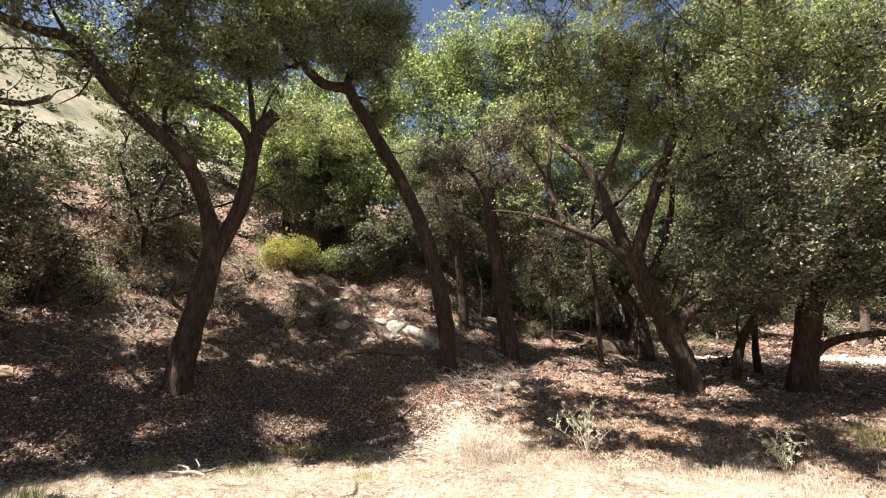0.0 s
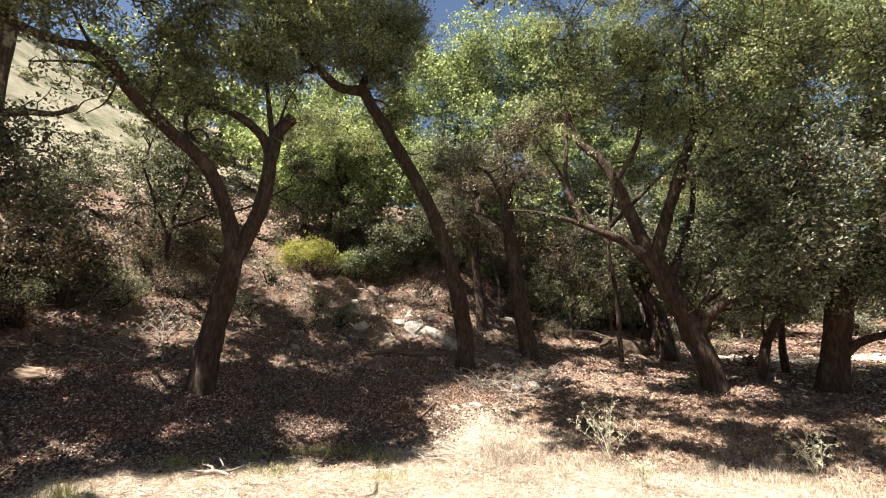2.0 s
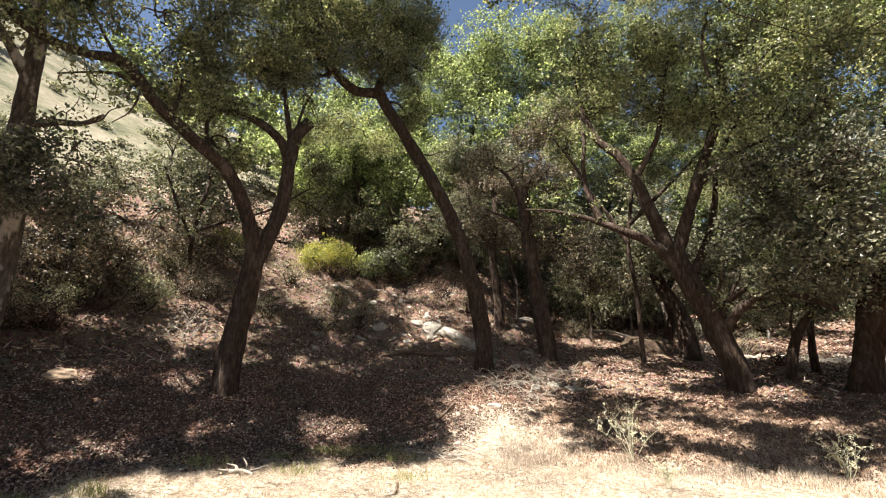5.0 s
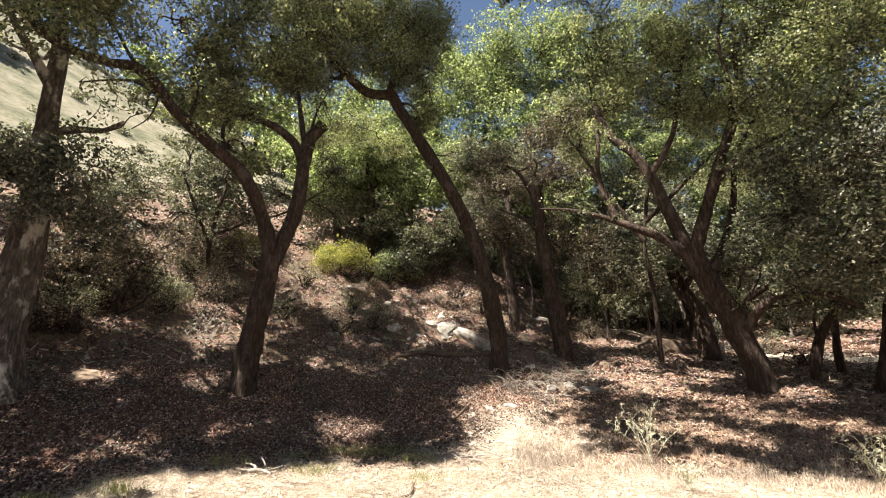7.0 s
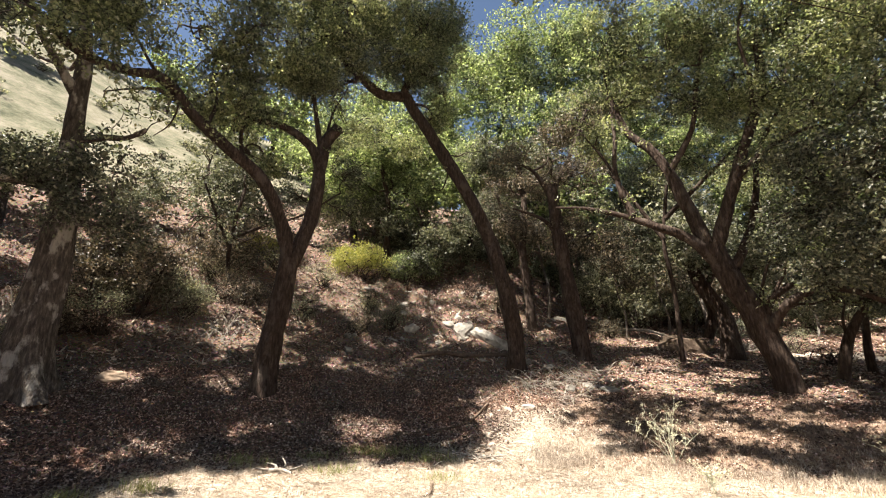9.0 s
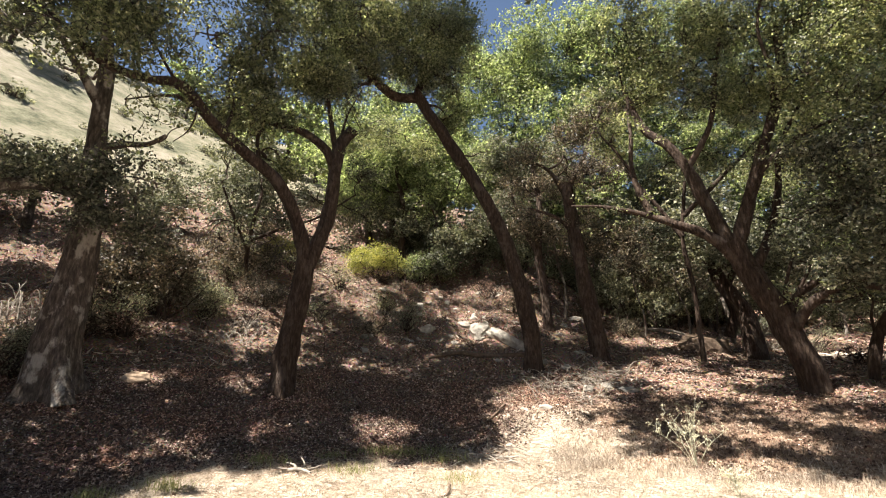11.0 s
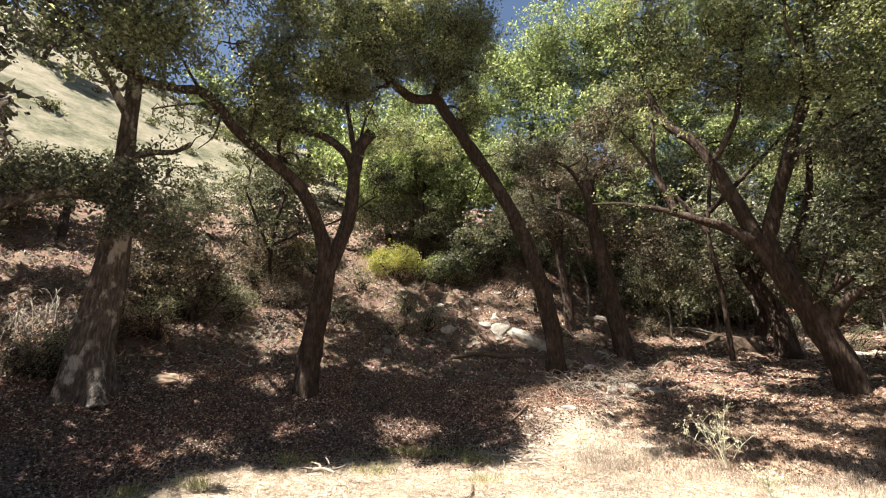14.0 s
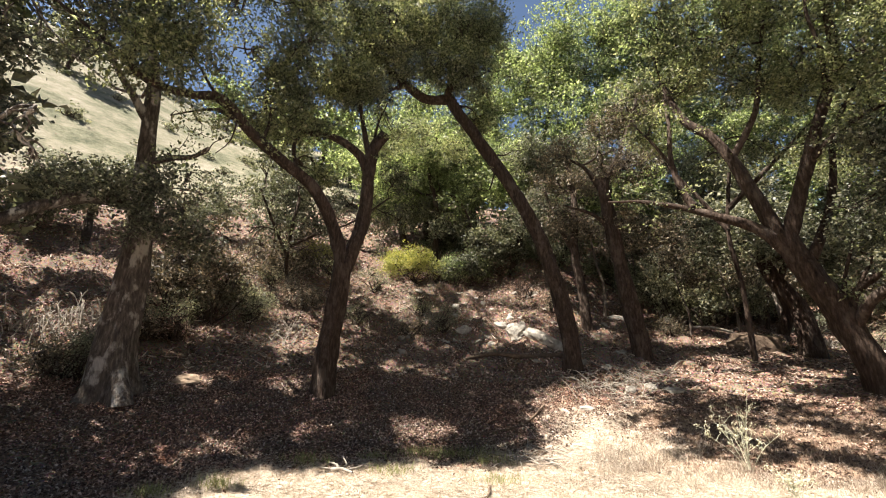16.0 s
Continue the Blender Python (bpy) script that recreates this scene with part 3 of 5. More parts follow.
# rows ending in 2: foliage out of view, added to darken the ground
mass(lobes, (-8.86, 14.67, 18.95, 1.45, 0.55, 2), (-9.31, 8.98, 13.67, 1.45, 0.55, 2), (-8.06, 9.51, 14.18, 1.45, 0.55, 2), (-10.89, 8.62, 13.35, 1.45, 0.55, 2), (-6.92, 6.33, 10.57, 1.45, 0.55, 2), (-5.21, 6.77, 11.08, 1.45, 0.55, 2))
mass(lobes, (-8.88, 5.71, 10.66, 1.45, 0.55, 2), (-6.12, 8.74, 13.19, 1.45, 0.55, 2), (-7.82, 8.40, 12.70, 1.45, 0.55, 2), (-9.28, 7.60, 12.14, 1.45, 0.55, 2), (-8.14, 10.90, 15.25, 1.45, 0.55, 2), (-9.87, 10.53, 15.46, 1.45, 0.55, 2))
mass(lobes, (-8.00, 12.66, 17.15, 1.45, 0.55, 2), (-9.61, 12.69, 17.08, 1.45, 0.55, 2))
mass(lobes, (-12.40, 9.36, 14.05, 1.1, 0.5, 2), (-10.99, 9.61, 14.27, 1.1, 0.5, 2), (-11.01, 12.81, 17.37, 1.1, 0.5, 2), (-8.89, 11.17, 15.13, 1.1, 0.5, 2), (-10.88, 7.13, 11.86, 1.1, 0.5, 2), (-9.99, 7.59, 11.81, 1.1, 0.5, 2), (-13.84, 7.81, 12.74, 1.1, 0.5, 2))
# lobes set on the sun's way to shade the slope behind
mass(lobes, (-4.22, 17.01, 11.27, 0.75, 0.45), (-3.17, 17.22, 11.73, 0.75, 0.45), (-1.56, 16.9, 10.54, 0.75, 0.45), (-5.21, 17.61, 11.38, 0.75, 0.45), (-8.97, 14.26, 10.32, 0.75, 0.45), (-3.62, 18.9, 12.0, 0.75, 0.45))
tree("oak_tree", "leaning live oak with a bare slanting trunk", "tree", stems, lobes, BARK, LIT_TONE_LEAF, 12)

stems, lobes = [], []
limb(stems, 0.31, 0.19, (4.38, 14.92, 1.8), (4.18, 14.98, 3.28), (4, 15.03, 4.85), (3.84, 15.07, 6.52), (3.74, 15.09, 8.05))
limb(stems, 0.12, 0.03, (3.79, 15.08, 7.38), (3.21, 15.22, 8.55), (2.61, 15.33, 9.06))
limb(stems, 0.12, 0.03, (3.77, 15.09, 7.82), (4.54, 14.87, 9.32), (5.12, 14.68, 10.86))
limb(stems, 0.1, 0.03, (3.88, 15.06, 6.09), (3.29, 14.99, 6.7), (2.3, 15.08, 7.15))
mass(lobes, (3.76, 16.78, 9.02, 1.62, 1.04), (2.58, 16.8, 8.52, 1.15, 0.92), (4.76, 14.75, 8.36, 0.92, 1.02), (3.01, 16.93, 7.11, 1.14, 0.8), (4.47, 15.36, 6.19, 0.72, 1.03), (2.54, 15.19, 9.1, 0.89, 0.55))
mass(lobes, (5.42, 15.48, 10.99, 0.89, 0.78), (5.47, 15.04, 5.89, 0.8, 0.8), (4.47, 15.99, 10.64, 1.02, 0.57))
tree("oak_tree", "straight dark oak trunk with a drooping crown", "tree", stems, lobes, BARK, SHRUB_LEAF, 13, gap=0.06)

stems, lobes = [], []
limb(stems, 0.2, 0.12, (3.24, 17.55, 3.17), (3.14, 17.57, 4.47), (3, 17.6, 6.35), (3.16, 17.57, 8.07), (2.98, 17.6, 9.89))
limb(stems, 0.12, 0.05, (2.97, 17.6, 6.11), (2.43, 17.68, 7.35), (2, 17.74, 8.89))
mass(lobes, (2.92, 18.77, 10.45, 1.83, 1.3), (1.8, 18.41, 8.1, 1.24, 0.99), (1.63, 18.93, 10.79, 1.32, 1.05))
tree("oak_tree", "slim dark oak on the slope", "tree", stems, lobes, BARK, OAK_LEAF, 14, size=0.10)

stems, lobes = [], []
limb(stems, 0.29, 0.27, (7.85, 10.8, 1.04), (7.76, 10.86, 1.75), (7.57, 11, 2.57), (7.36, 11.14, 3.3), (7.11, 11.3, 3.99), (6.93, 11.41, 4.72))
limb(stems, 0.17, 0.03, (6.96, 11.39, 4.32), (6.43, 11.47, 4.92), (5.73, 11.72, 5.36), (5.02, 12.05, 5.77), (4.08, 12.39, 6.13), (3.22, 12.65, 6.27))
limb(stems, 0.11, 0.025, (5.21, 11.96, 5.73), (5.02, 12.15, 6.55), (4.97, 12.28, 7.42), (5.09, 12.34, 8.5), (5.13, 12.54, 9.73), (5.13, 12.76, 11.15))
limb(stems, 0.05, 0.015, (5, 12.27, 7.05), (4.58, 12.43, 7.97), (4.26, 12.65, 8.67), (4.09, 12.81, 9.57))
limb(stems, 0.2, 0.09, (6.9, 11.43, 4.64), (6.58, 11.62, 5.89), (6.28, 11.78, 7.03), (5.94, 11.95, 7.8), (5.47, 12.29, 8.58), (5.14, 12.54, 9.93))
limb(stems, 0.19, 0.09, (7.05, 11.34, 4.7), (7.31, 11.05, 5.72), (7.58, 10.74, 6.73), (7.84, 10.43, 7.65), (8.16, 10.19, 8.69), (8.22, 10.13, 10.16))
limb(stems, 0.12, 0.04, (7.3, 11.18, 4.05), (7.81, 11.19, 4.98), (8.13, 11.09, 6.07), (8.3, 10.96, 7.18), (8.69, 10.4, 8.24))
limb(stems, 0.13, 0.05, (7.64, 10.95, 2.3), (7.77, 10.61, 2.81), (7.96, 10.22, 3.16), (8.18, 9.78, 3.29), (8.37, 9.22, 3.14), (8.63, 8.69, 2.77))
limb(stems, 0.11, 0.04, (7.53, 11.02, 2.65), (7.81, 10.83, 3.19), (8.14, 10.45, 3.55), (8.45, 10.07, 3.82), (8.83, 9.61, 4.25))
limb(stems, 0.1, 0.04, (6.28, 11.78, 6.99), (6.9, 11.43, 8.11), (7.17, 11.26, 9.5), (7.44, 11.08, 10.93))
limb(stems, 0.07, 0.025, (7.85, 10.3, 7.82), (7.75, 10, 8.81), (7.58, 9.88, 9.94), (7.72, 9.64, 10.99))
limb(stems, 0.07, 0.03, (7.6, 10.92, 2.55), (7.85, 10.73, 3.35), (8.12, 10.54, 3.9))
limb(stems, 0.06, 0.03, (7.53, 10.96, 2.76), (7.69, 10.85, 3.58), (7.91, 10.69, 4.34))
limb(stems, 0.06, 0.025, (7.63, 10.9, 2.41), (7.93, 10.42, 2.97), (8.14, 10.01, 2.98))
limb(stems, 0.08, 0.03, (7.45, 10.84, 6.28), (7.83, 10.19, 6.79), (8.22, 9.49, 6.97), (8.62, 8.85, 6.83))
mass(lobes, (5.17, 12.15, 11.77, 1.11, 1.29), (6.12, 11.7, 10.39, 1.22, 1.22), (5.32, 12.52, 9.92, 0.91, 0.82), (4.72, 12.75, 8.43, 0.81, 0.72), (7.44, 11.62, 11.38, 1.06, 1.06), (7.15, 11.92, 9.36, 1.04, 0.87))
mass(lobes, (8.24, 10.69, 11.02, 1.15, 0.99), (7.8, 10.77, 9, 0.95, 0.95), (8.68, 9.68, 10.15, 1.2, 0.9), (8.26, 9.78, 8.33, 1.01, 0.87), (8.74, 8.65, 8.79, 1.06, 0.79), (8.29, 8.68, 7.16, 1.02, 0.76))
mass(lobes, (8.75, 7.61, 8.36, 0.83, 0.83), (8.49, 7.76, 6.71, 0.92, 0.8), (8.01, 10.24, 6.82, 0.65, 0.73), (6.18, 11.67, 14.49, 2.44, 1.13), (8.54, 10.32, 13.3, 2.18, 1.17), (9.14, 8.38, 10.99, 1.64, 0.96))
mass(lobes, (6.42, 12.67, 7.62, 0.53, 0.53), (9.89, 7.14, 8.03, 0.87, 0.87), (10.08, 6.88, 6.77, 0.82, 0.82), (10.05, 6.56, 8.58, 0.95, 0.72), (9.87, 7.5, 6.3, 0.74, 0.74), (10.09, 7.2, 5.39, 0.7, 0.58))
# entries ending in 2 hang unseen, placed for shade on the right
mass(lobes, (7.52, 12.4, 7.51, 0.7, 0.7), (3.30, 5.74, 9.90, 1.45, 0.55, 2), (4.54, 7.06, 10.90, 1.45, 0.55, 2), (4.19, 4.58, 8.77, 1.45, 0.55, 2), (5.28, 10.05, 13.98, 1.45, 0.55, 2), (3.43, 11.65, 15.60, 1.45, 0.55, 2))
mass(lobes, (7.09, 9.16, 13.45, 1.45, 0.55, 2), (4.18, 9.10, 13.29, 1.45, 0.55, 2), (-1.24, 12.04, 15.64, 1.45, 0.55, 2))
mass(lobes, (-0.79, 10.02, 13.04, 0.85, 0.45, 2), (0.23, 8.9, 11.81, 0.85, 0.45, 2), (1.75, 9.36, 12.08, 0.85, 0.45, 2), (2.61, 8.95, 12.09, 0.85, 0.45, 2), (2.87, 7.74, 10.82, 0.85, 0.45, 2), (3.53, 7.27, 10.26, 0.85, 0.45, 2), (3.81, 6.81, 10.2, 0.85, 0.45, 2))
mass(lobes, (-0.31, 8.39, 11.08, 0.85, 0.45, 2), (-1.22, 9.56, 12.36, 0.85, 0.45, 2), (0.69, 8.23, 11.09, 0.85, 0.45, 2), (1.78, 7.93, 10.64, 0.85, 0.45, 2), (2.2, 6.76, 9.97, 0.85, 0.45, 2), (3.04, 6.4, 9.43, 0.85, 0.45, 2), (0.46, 6.87, 9.71, 0.85, 0.45, 2))
mass(lobes, (1.29, 6.33, 9.22, 0.85, 0.45, 2), (2.0, 5.85, 8.69, 0.85, 0.45, 2), (-0.52, 7.41, 10.3, 0.85, 0.45, 2), (-1.42, 8.28, 11.53, 0.85, 0.45, 2), (2.72, 5.66, 8.73, 0.85, 0.45, 2), (1.73, 11.54, 14.12, 0.85, 0.45, 2), (3.29, 11.79, 14.63, 0.85, 0.45, 2))
mass(lobes, (3.2, 9.14, 12.1, 0.85, 0.45, 2), (3.24, 9.65, 12.7, 0.85, 0.45, 2), (3.06, 8.74, 12.1, 0.85, 0.45, 2))
# unseen foliage put sunward of the right crown to shade it
mass(lobes, (5.87, 7.37, 11.0, 0.95, 0.5, 2), (8.13, 6.18, 9.8, 0.95, 0.5, 2), (5.77, 8.17, 11.7, 0.95, 0.5, 2), (7.43, 6.86, 10.7, 0.95, 0.5, 2), (5.53, 7.56, 10.9, 0.95, 0.5, 2))
tree("oak_tree", "spreading live oak with several heavy limbs", "tree", stems, lobes, BARK, LIT_TONE_LEAF, 15, cover=1.5, gap=0.1, flare=0.08)

stems, lobes = [], []
limb(stems, 0.31, 0.22, (9.91, 9.75, 1.12), (10.04, 9.61, 2.05), (10.16, 9.49, 2.71), (10.3, 9.34, 3.24), (10.56, 9.04, 3.88))
limb(stems, 0.13, 0.04, (10.04, 9.61, 1.79), (10.23, 9.26, 2.15), (10.43, 8.88, 2.31), (10.71, 8.38, 2.38), (11.02, 7.8, 2.23))
limb(stems, 0.14, 0.05, (10.21, 9.44, 2.84), (10.1, 9.55, 3.55), (9.76, 9.76, 4.01))
limb(stems, 0.14, 0.05, (10.51, 9.09, 3.76), (10.81, 8.74, 4.38), (11.1, 8.37, 4.83))
mass(lobes, (9.88, 9.35, 4.21, 0.97, 0.55), (10.49, 8.66, 4.07, 1.05, 0.59), (9.97, 8.65, 3.26, 1.02, 0.32), (10.78, 8.13, 3.7, 0.99, 0.74), (10.46, 7.73, 4.85, 1.1, 0.85), (10.87, 7.13, 3.84, 1.12, 0.9))
mass(lobes, (11.61, 7.08, 6.35, 1.09, 1.09), (10.72, 7.35, 2.86, 0.78, 0.33), (8.06, 9.15, 6.13, 1.04, 0.65), (8.22, 8.04, 5.47, 1.03, 0.68), (7.91, 9.42, 4.99, 1.03, 0.65), (8.17, 8.52, 4.43, 1.05, 0.7))
mass(lobes, (7.85, 10.36, 4.59, 0.63, 0.56), (8.19, 7.64, 4.15, 0.73, 0.73), (8.13, 9.1, 3.61, 0.85, 0.42), (8.54, 8.43, 3.35, 0.78, 0.45), (8.27, 7.25, 5.56, 0.73, 0.84))
# right-hand lobes take the darker leaf tone in place of their shade
tree("oak_tree", "dark live oak with a low sweeping limb", "tree", stems, lobes, BARK, OAK_LEAF, 16, cover=1.4)

stems, lobes = [], []
limb(stems, 0.14, 0.08, (9.58, 11.48, 1.25), (9.76, 11.33, 2.04), (9.97, 11.14, 2.67), (10.17, 10.95, 3.14))
limb(stems, 0.05, 0.02, (9.81, 11.28, 2.18), (9.8, 11.29, 2.75), (9.89, 11.21, 3.18))
mass(lobes, (10.11, 11.01, 3.29, 0.86, 0.43), (9.7, 11.38, 3.35, 0.74, 0.37))
tree("young_oak", "thin leaning oak in the shade", "tree", stems, lobes, BARK, OAK_LEAF, 17, group="young oaks")

stems, lobes = [], []
limb(stems, 0.12, 0.06, (10.96, 12.07, 1.41), (10.96, 12.07, 2.07), (11.02, 12.01, 2.83), (11.05, 11.99, 3.6))
mass(lobes, (11.22, 11.83, 3.58, 0.93, 0.47))
tree("young_oak", "thin upright oak in the shade", "tree", stems, lobes, BARK, OAK_LEAF, 18, group="young oaks")

stems, lobes = [], []
limb(stems, 0.36, 0.2, (9.82, 16.03, 1.88), (9.82, 16.03, 2.81), (9.72, 16.09, 3.64), (9.33, 16.32, 4.51), (9.03, 16.49, 5.64))
limb(stems, 0.2, 0.1, (9.54, 16.78, 2.66), (9.74, 16.66, 3.49), (9.67, 16.7, 4.36), (10.08, 16.46, 5.42))
mass(lobes, (8.81, 16.04, 5.75, 1.71, 1.07), (9.88, 15.4, 5.39, 1.43, 1.02), (8.02, 17, 6.46, 1.36, 1.14), (10.38, 14.46, 4.77, 1.15, 0.76))
tree("oak_tree", "oak with a bent trunk standing in the shade", "tree", stems, lobes, BARK, OAK_LEAF, 19, size=0.12, cover=1.8)

stems, lobes = [], []
limb(stems, 0.46, 0.11, (-8.26, 8.91, 1.19), (-8.32, 8.85, 2.07), (-8.3, 8.87, 3.05), (-8.28, 8.9, 3.96), (-8.29, 8.88, 5.19), (-8.36, 8.82, 6.33), (-8.42, 8.75, 7.36), (-8.47, 8.71, 8.62), (-8.65, 8.54, 10.03))
limb(stems, 0.13, 0.05, (-8.46, 8.73, 7.58), (-8.55, 8.35, 7.98), (-8.67, 7.93, 8.4), (-8.74, 7.55, 8.88))
limb(stems, 0.17, 0.09, (-8.3, 8.87, 5.26), (-8.39, 8.36, 5.31), (-8.54, 7.63, 5.15), (-8.61, 6.76, 4.6), (-8.61, 6.27, 4.2), (-8.64, 5.69, 3.94))
limb(stems, 0.1, 0.04, (-8.34, 8.83, 6.48), (-7.91, 8.96, 6.66), (-7.42, 9.11, 6.73), (-7.04, 9.16, 6.98))
mass(lobes, (-8.39, 6.32, 8.62, 1.48, 0.57), (-7.93, 7.62, 9.63, 1.45, 0.73), (-7.93, 5.23, 7.08, 0.76, 0.47), (-6.52, 4.63, 5, 0.39, 0.35), (-6.53, 4.97, 4.56, 0.28, 0.2), (-8.51, 6.97, 5.23, 0.77, 0.31))
mass(lobes, (-8.36, 7.9, 5.56, 0.86, 0.37), (-7.7, 8.54, 5.73, 0.65, 0.52), (-7.09, 9.06, 5.76, 0.68, 0.68), (-7.54, 9.08, 4.8, 0.8, 0.53), (-6.99, 9.75, 4.83, 0.7, 0.63), (-7.64, 4.75, 5.45, 0.75, 0.83))
mass(lobes, (-7.78, 4.52, 6.86, 0.93, 0.59), (-9.45, 7.4, 4.49, 0.69, 0.29), (-7.57, 8.25, 5.64, 0.63, 0.45), (-7.9, 7.94, 5.48, 0.55, 0.43), (-7.2, 8.58, 5.09, 0.77, 0.57))
# entries ending in 2 are added out of view to shade the left
mass(lobes, (-7.59, 8.37, 4.71, 0.56, 0.37), (-7.39, 8.94, 6.1, 0.45, 0.3), (-8.47, 6.21, 9.95, 2.34, 0.7), (-17.24, 9.87, 15.71, 1.45, 0.55, 2))
mass(lobes, (-17.53, 7.79, 11.44, 1.45, 0.55, 2), (-18.61, 10.26, 15.41, 1.45, 0.55, 2), (-19.22, 8.60, 12.65, 1.45, 0.55, 2), (-8.96, 3.89, 8.56, 1.45, 0.55, 2), (-10.77, 3.03, 8.60, 1.45, 0.55, 2), (-12.64, 1.95, 8.74, 1.45, 0.55, 2))
mass(lobes, (-9.47, 2.09, 8.54, 1.45, 0.55, 2), (-11.19, 1.04, 8.56, 1.45, 0.55, 2), (-14.26, 1.24, 9.01, 1.45, 0.55, 2), (-16.04, 2.30, 9.60, 1.45, 0.55, 2), (-19.32, 5.66, 11.40, 1.45, 0.55, 2), (-20.05, 12.63, 18.67, 1.45, 0.55, 2))
mass(lobes, (-20.30, 11.72, 14.72, 1.45, 0.55, 2), (-18.57, 13.21, 18.88, 1.45, 0.55, 2), (-13.75, 3.37, 9.31, 1.45, 0.55, 2), (-13.97, 5.68, 9.85, 1.45, 0.55, 2), (-15.93, 4.68, 10.24, 1.45, 0.55, 2), (-17.99, 6.24, 11.55, 1.45, 0.55, 2))
mass(lobes, (-15.87, 7.37, 10.96, 1.45, 0.55, 2), (-17.75, 9.35, 12.42, 1.45, 0.55, 2))
# unseen foliage that keeps the old trunk's base in shade
mass(lobes, (-12.46, 6.84, 10.9, 1.2, 0.55, 2), (-12.28, 6.84, 11.4, 1.2, 0.55, 2), (-11.96, 6.85, 9.4, 1.2, 0.55, 2), (-9.26, 8.63, 12.6, 1.2, 0.55, 2), (-8.77, 8.84, 12.6, 1.2, 0.55, 2))
mass(lobes, (-12.16, 7.05, 9.7, 1.0, 0.5, 2), (-12.14, 6.24, 11.89, 1.0, 0.5, 2), (-12.69, 7.12, 12.6, 1.0, 0.5, 2), (-11.57, 6.47, 10.9, 1.0, 0.5, 2))
tree("oak_tree", "old live oak with pale weathered bark and a flared base", "tree", stems, lobes, PALE_BARK, OAK_LEAF, 20, cover=1.6, gap=0.06, sprigs=0.5)

stems, lobes = [], []
limb(stems, 0.2, 0.08, (0.52, 21.94, 6.26), (0.9, 21.93, 7.2), (1.1, 21.92, 8.1), (1.87, 21.87, 10.91), (2.83, 21.77, 14.21), (3.54, 21.66, 17.36))
mass(lobes, (3.43, 20.67, 18.43, 2.48, 1.55), (1.86, 20.87, 16.05, 2.13, 1.68), (4.94, 20.87, 16.46, 2.15, 1.69), (5.93, 20.61, 18.8, 1.56, 1.25), (3.22, 20.2, 13.63, 2.31, 1.3), (1.48, 20.4, 12.12, 1.72, 1.14))
mass(lobes, (5.25, 20.28, 13.38, 1.74, 1.16), (0.9, 20.43, 9.98, 1.67, 0.98), (6.81, 20.87, 16.84, 1.54, 1.85), (0.67, 21.94, 18.64, 1.3, 1.3), (4.6, 20.44, 11.25, 1.71, 0.85), (0.04, 22.95, 16.7, 1.66, 1.66))
mass(lobes, (7.44, 21.18, 20.06, 1.62, 1.62), (7.35, 21.21, 14.29, 1.83, 1.52), (9.11, 21.06, 17.39, 1.88, 1.88), (-0.28, 22.95, 14.84, 1.3, 1.3), (3.03, 22.75, 17.75, 2, 1.67))
tree("oak_tree", "oak on the slope with sunlight put into its bright green", "tree", stems, lobes, BARK, SUNLIT_TONE_LEAF, 31, size=0.14, cover=1.7, leaves=84, spread=0.5, gap=0.2)

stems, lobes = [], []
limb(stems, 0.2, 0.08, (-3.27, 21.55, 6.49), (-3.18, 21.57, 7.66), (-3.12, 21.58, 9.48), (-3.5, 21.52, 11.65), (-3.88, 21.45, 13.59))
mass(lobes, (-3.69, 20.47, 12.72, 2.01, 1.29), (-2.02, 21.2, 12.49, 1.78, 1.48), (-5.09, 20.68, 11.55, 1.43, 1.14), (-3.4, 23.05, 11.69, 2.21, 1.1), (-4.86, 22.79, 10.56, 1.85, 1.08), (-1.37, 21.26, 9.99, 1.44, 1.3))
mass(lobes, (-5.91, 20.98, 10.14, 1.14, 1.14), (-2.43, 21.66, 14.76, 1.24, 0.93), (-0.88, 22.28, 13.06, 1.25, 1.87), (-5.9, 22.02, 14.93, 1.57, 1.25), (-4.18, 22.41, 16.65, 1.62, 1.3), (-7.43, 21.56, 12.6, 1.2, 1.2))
tree("oak_tree", "green oak on the slope with a rounded crown", "tree", stems, lobes, BARK, SUNLIT_TONE_LEAF, 32, size=0.14, cover=1.7, leaves=84, spread=0.5, gap=0.2)

stems, lobes = [], []
limb(stems, 0.2, 0.08, (-1.79, 20.82, 5.78), (-1.68, 20.83, 6.62), (-1.51, 20.85, 7.47), (-1.32, 20.86, 8.64))
mass(lobes, (-4.44, 22.46, 9.63, 1.81, 0.75), (-2.24, 21.78, 8.64, 1.74, 1.16), (-0.75, 20.89, 7.49, 1.38, 1.1), (-6.13, 22.06, 9.47, 1.18, 0.74), (0.63, 20.89, 7.22, 0.96, 1.24), (-1.24, 20.26, 6.35, 1.19, 0.66))
mass(lobes, (-3.15, 22.18, 8.29, 1.32, 0.59))
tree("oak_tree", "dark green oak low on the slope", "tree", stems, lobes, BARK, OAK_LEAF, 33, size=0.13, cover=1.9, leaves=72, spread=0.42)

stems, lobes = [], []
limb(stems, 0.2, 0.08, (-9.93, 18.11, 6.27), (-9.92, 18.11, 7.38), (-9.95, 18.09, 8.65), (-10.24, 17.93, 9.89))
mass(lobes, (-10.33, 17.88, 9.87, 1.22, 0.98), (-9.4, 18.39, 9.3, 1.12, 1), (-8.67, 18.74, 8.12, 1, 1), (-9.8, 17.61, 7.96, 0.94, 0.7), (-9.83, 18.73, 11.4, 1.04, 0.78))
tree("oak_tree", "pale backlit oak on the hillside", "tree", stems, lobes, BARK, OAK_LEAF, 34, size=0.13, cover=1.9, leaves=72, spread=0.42)

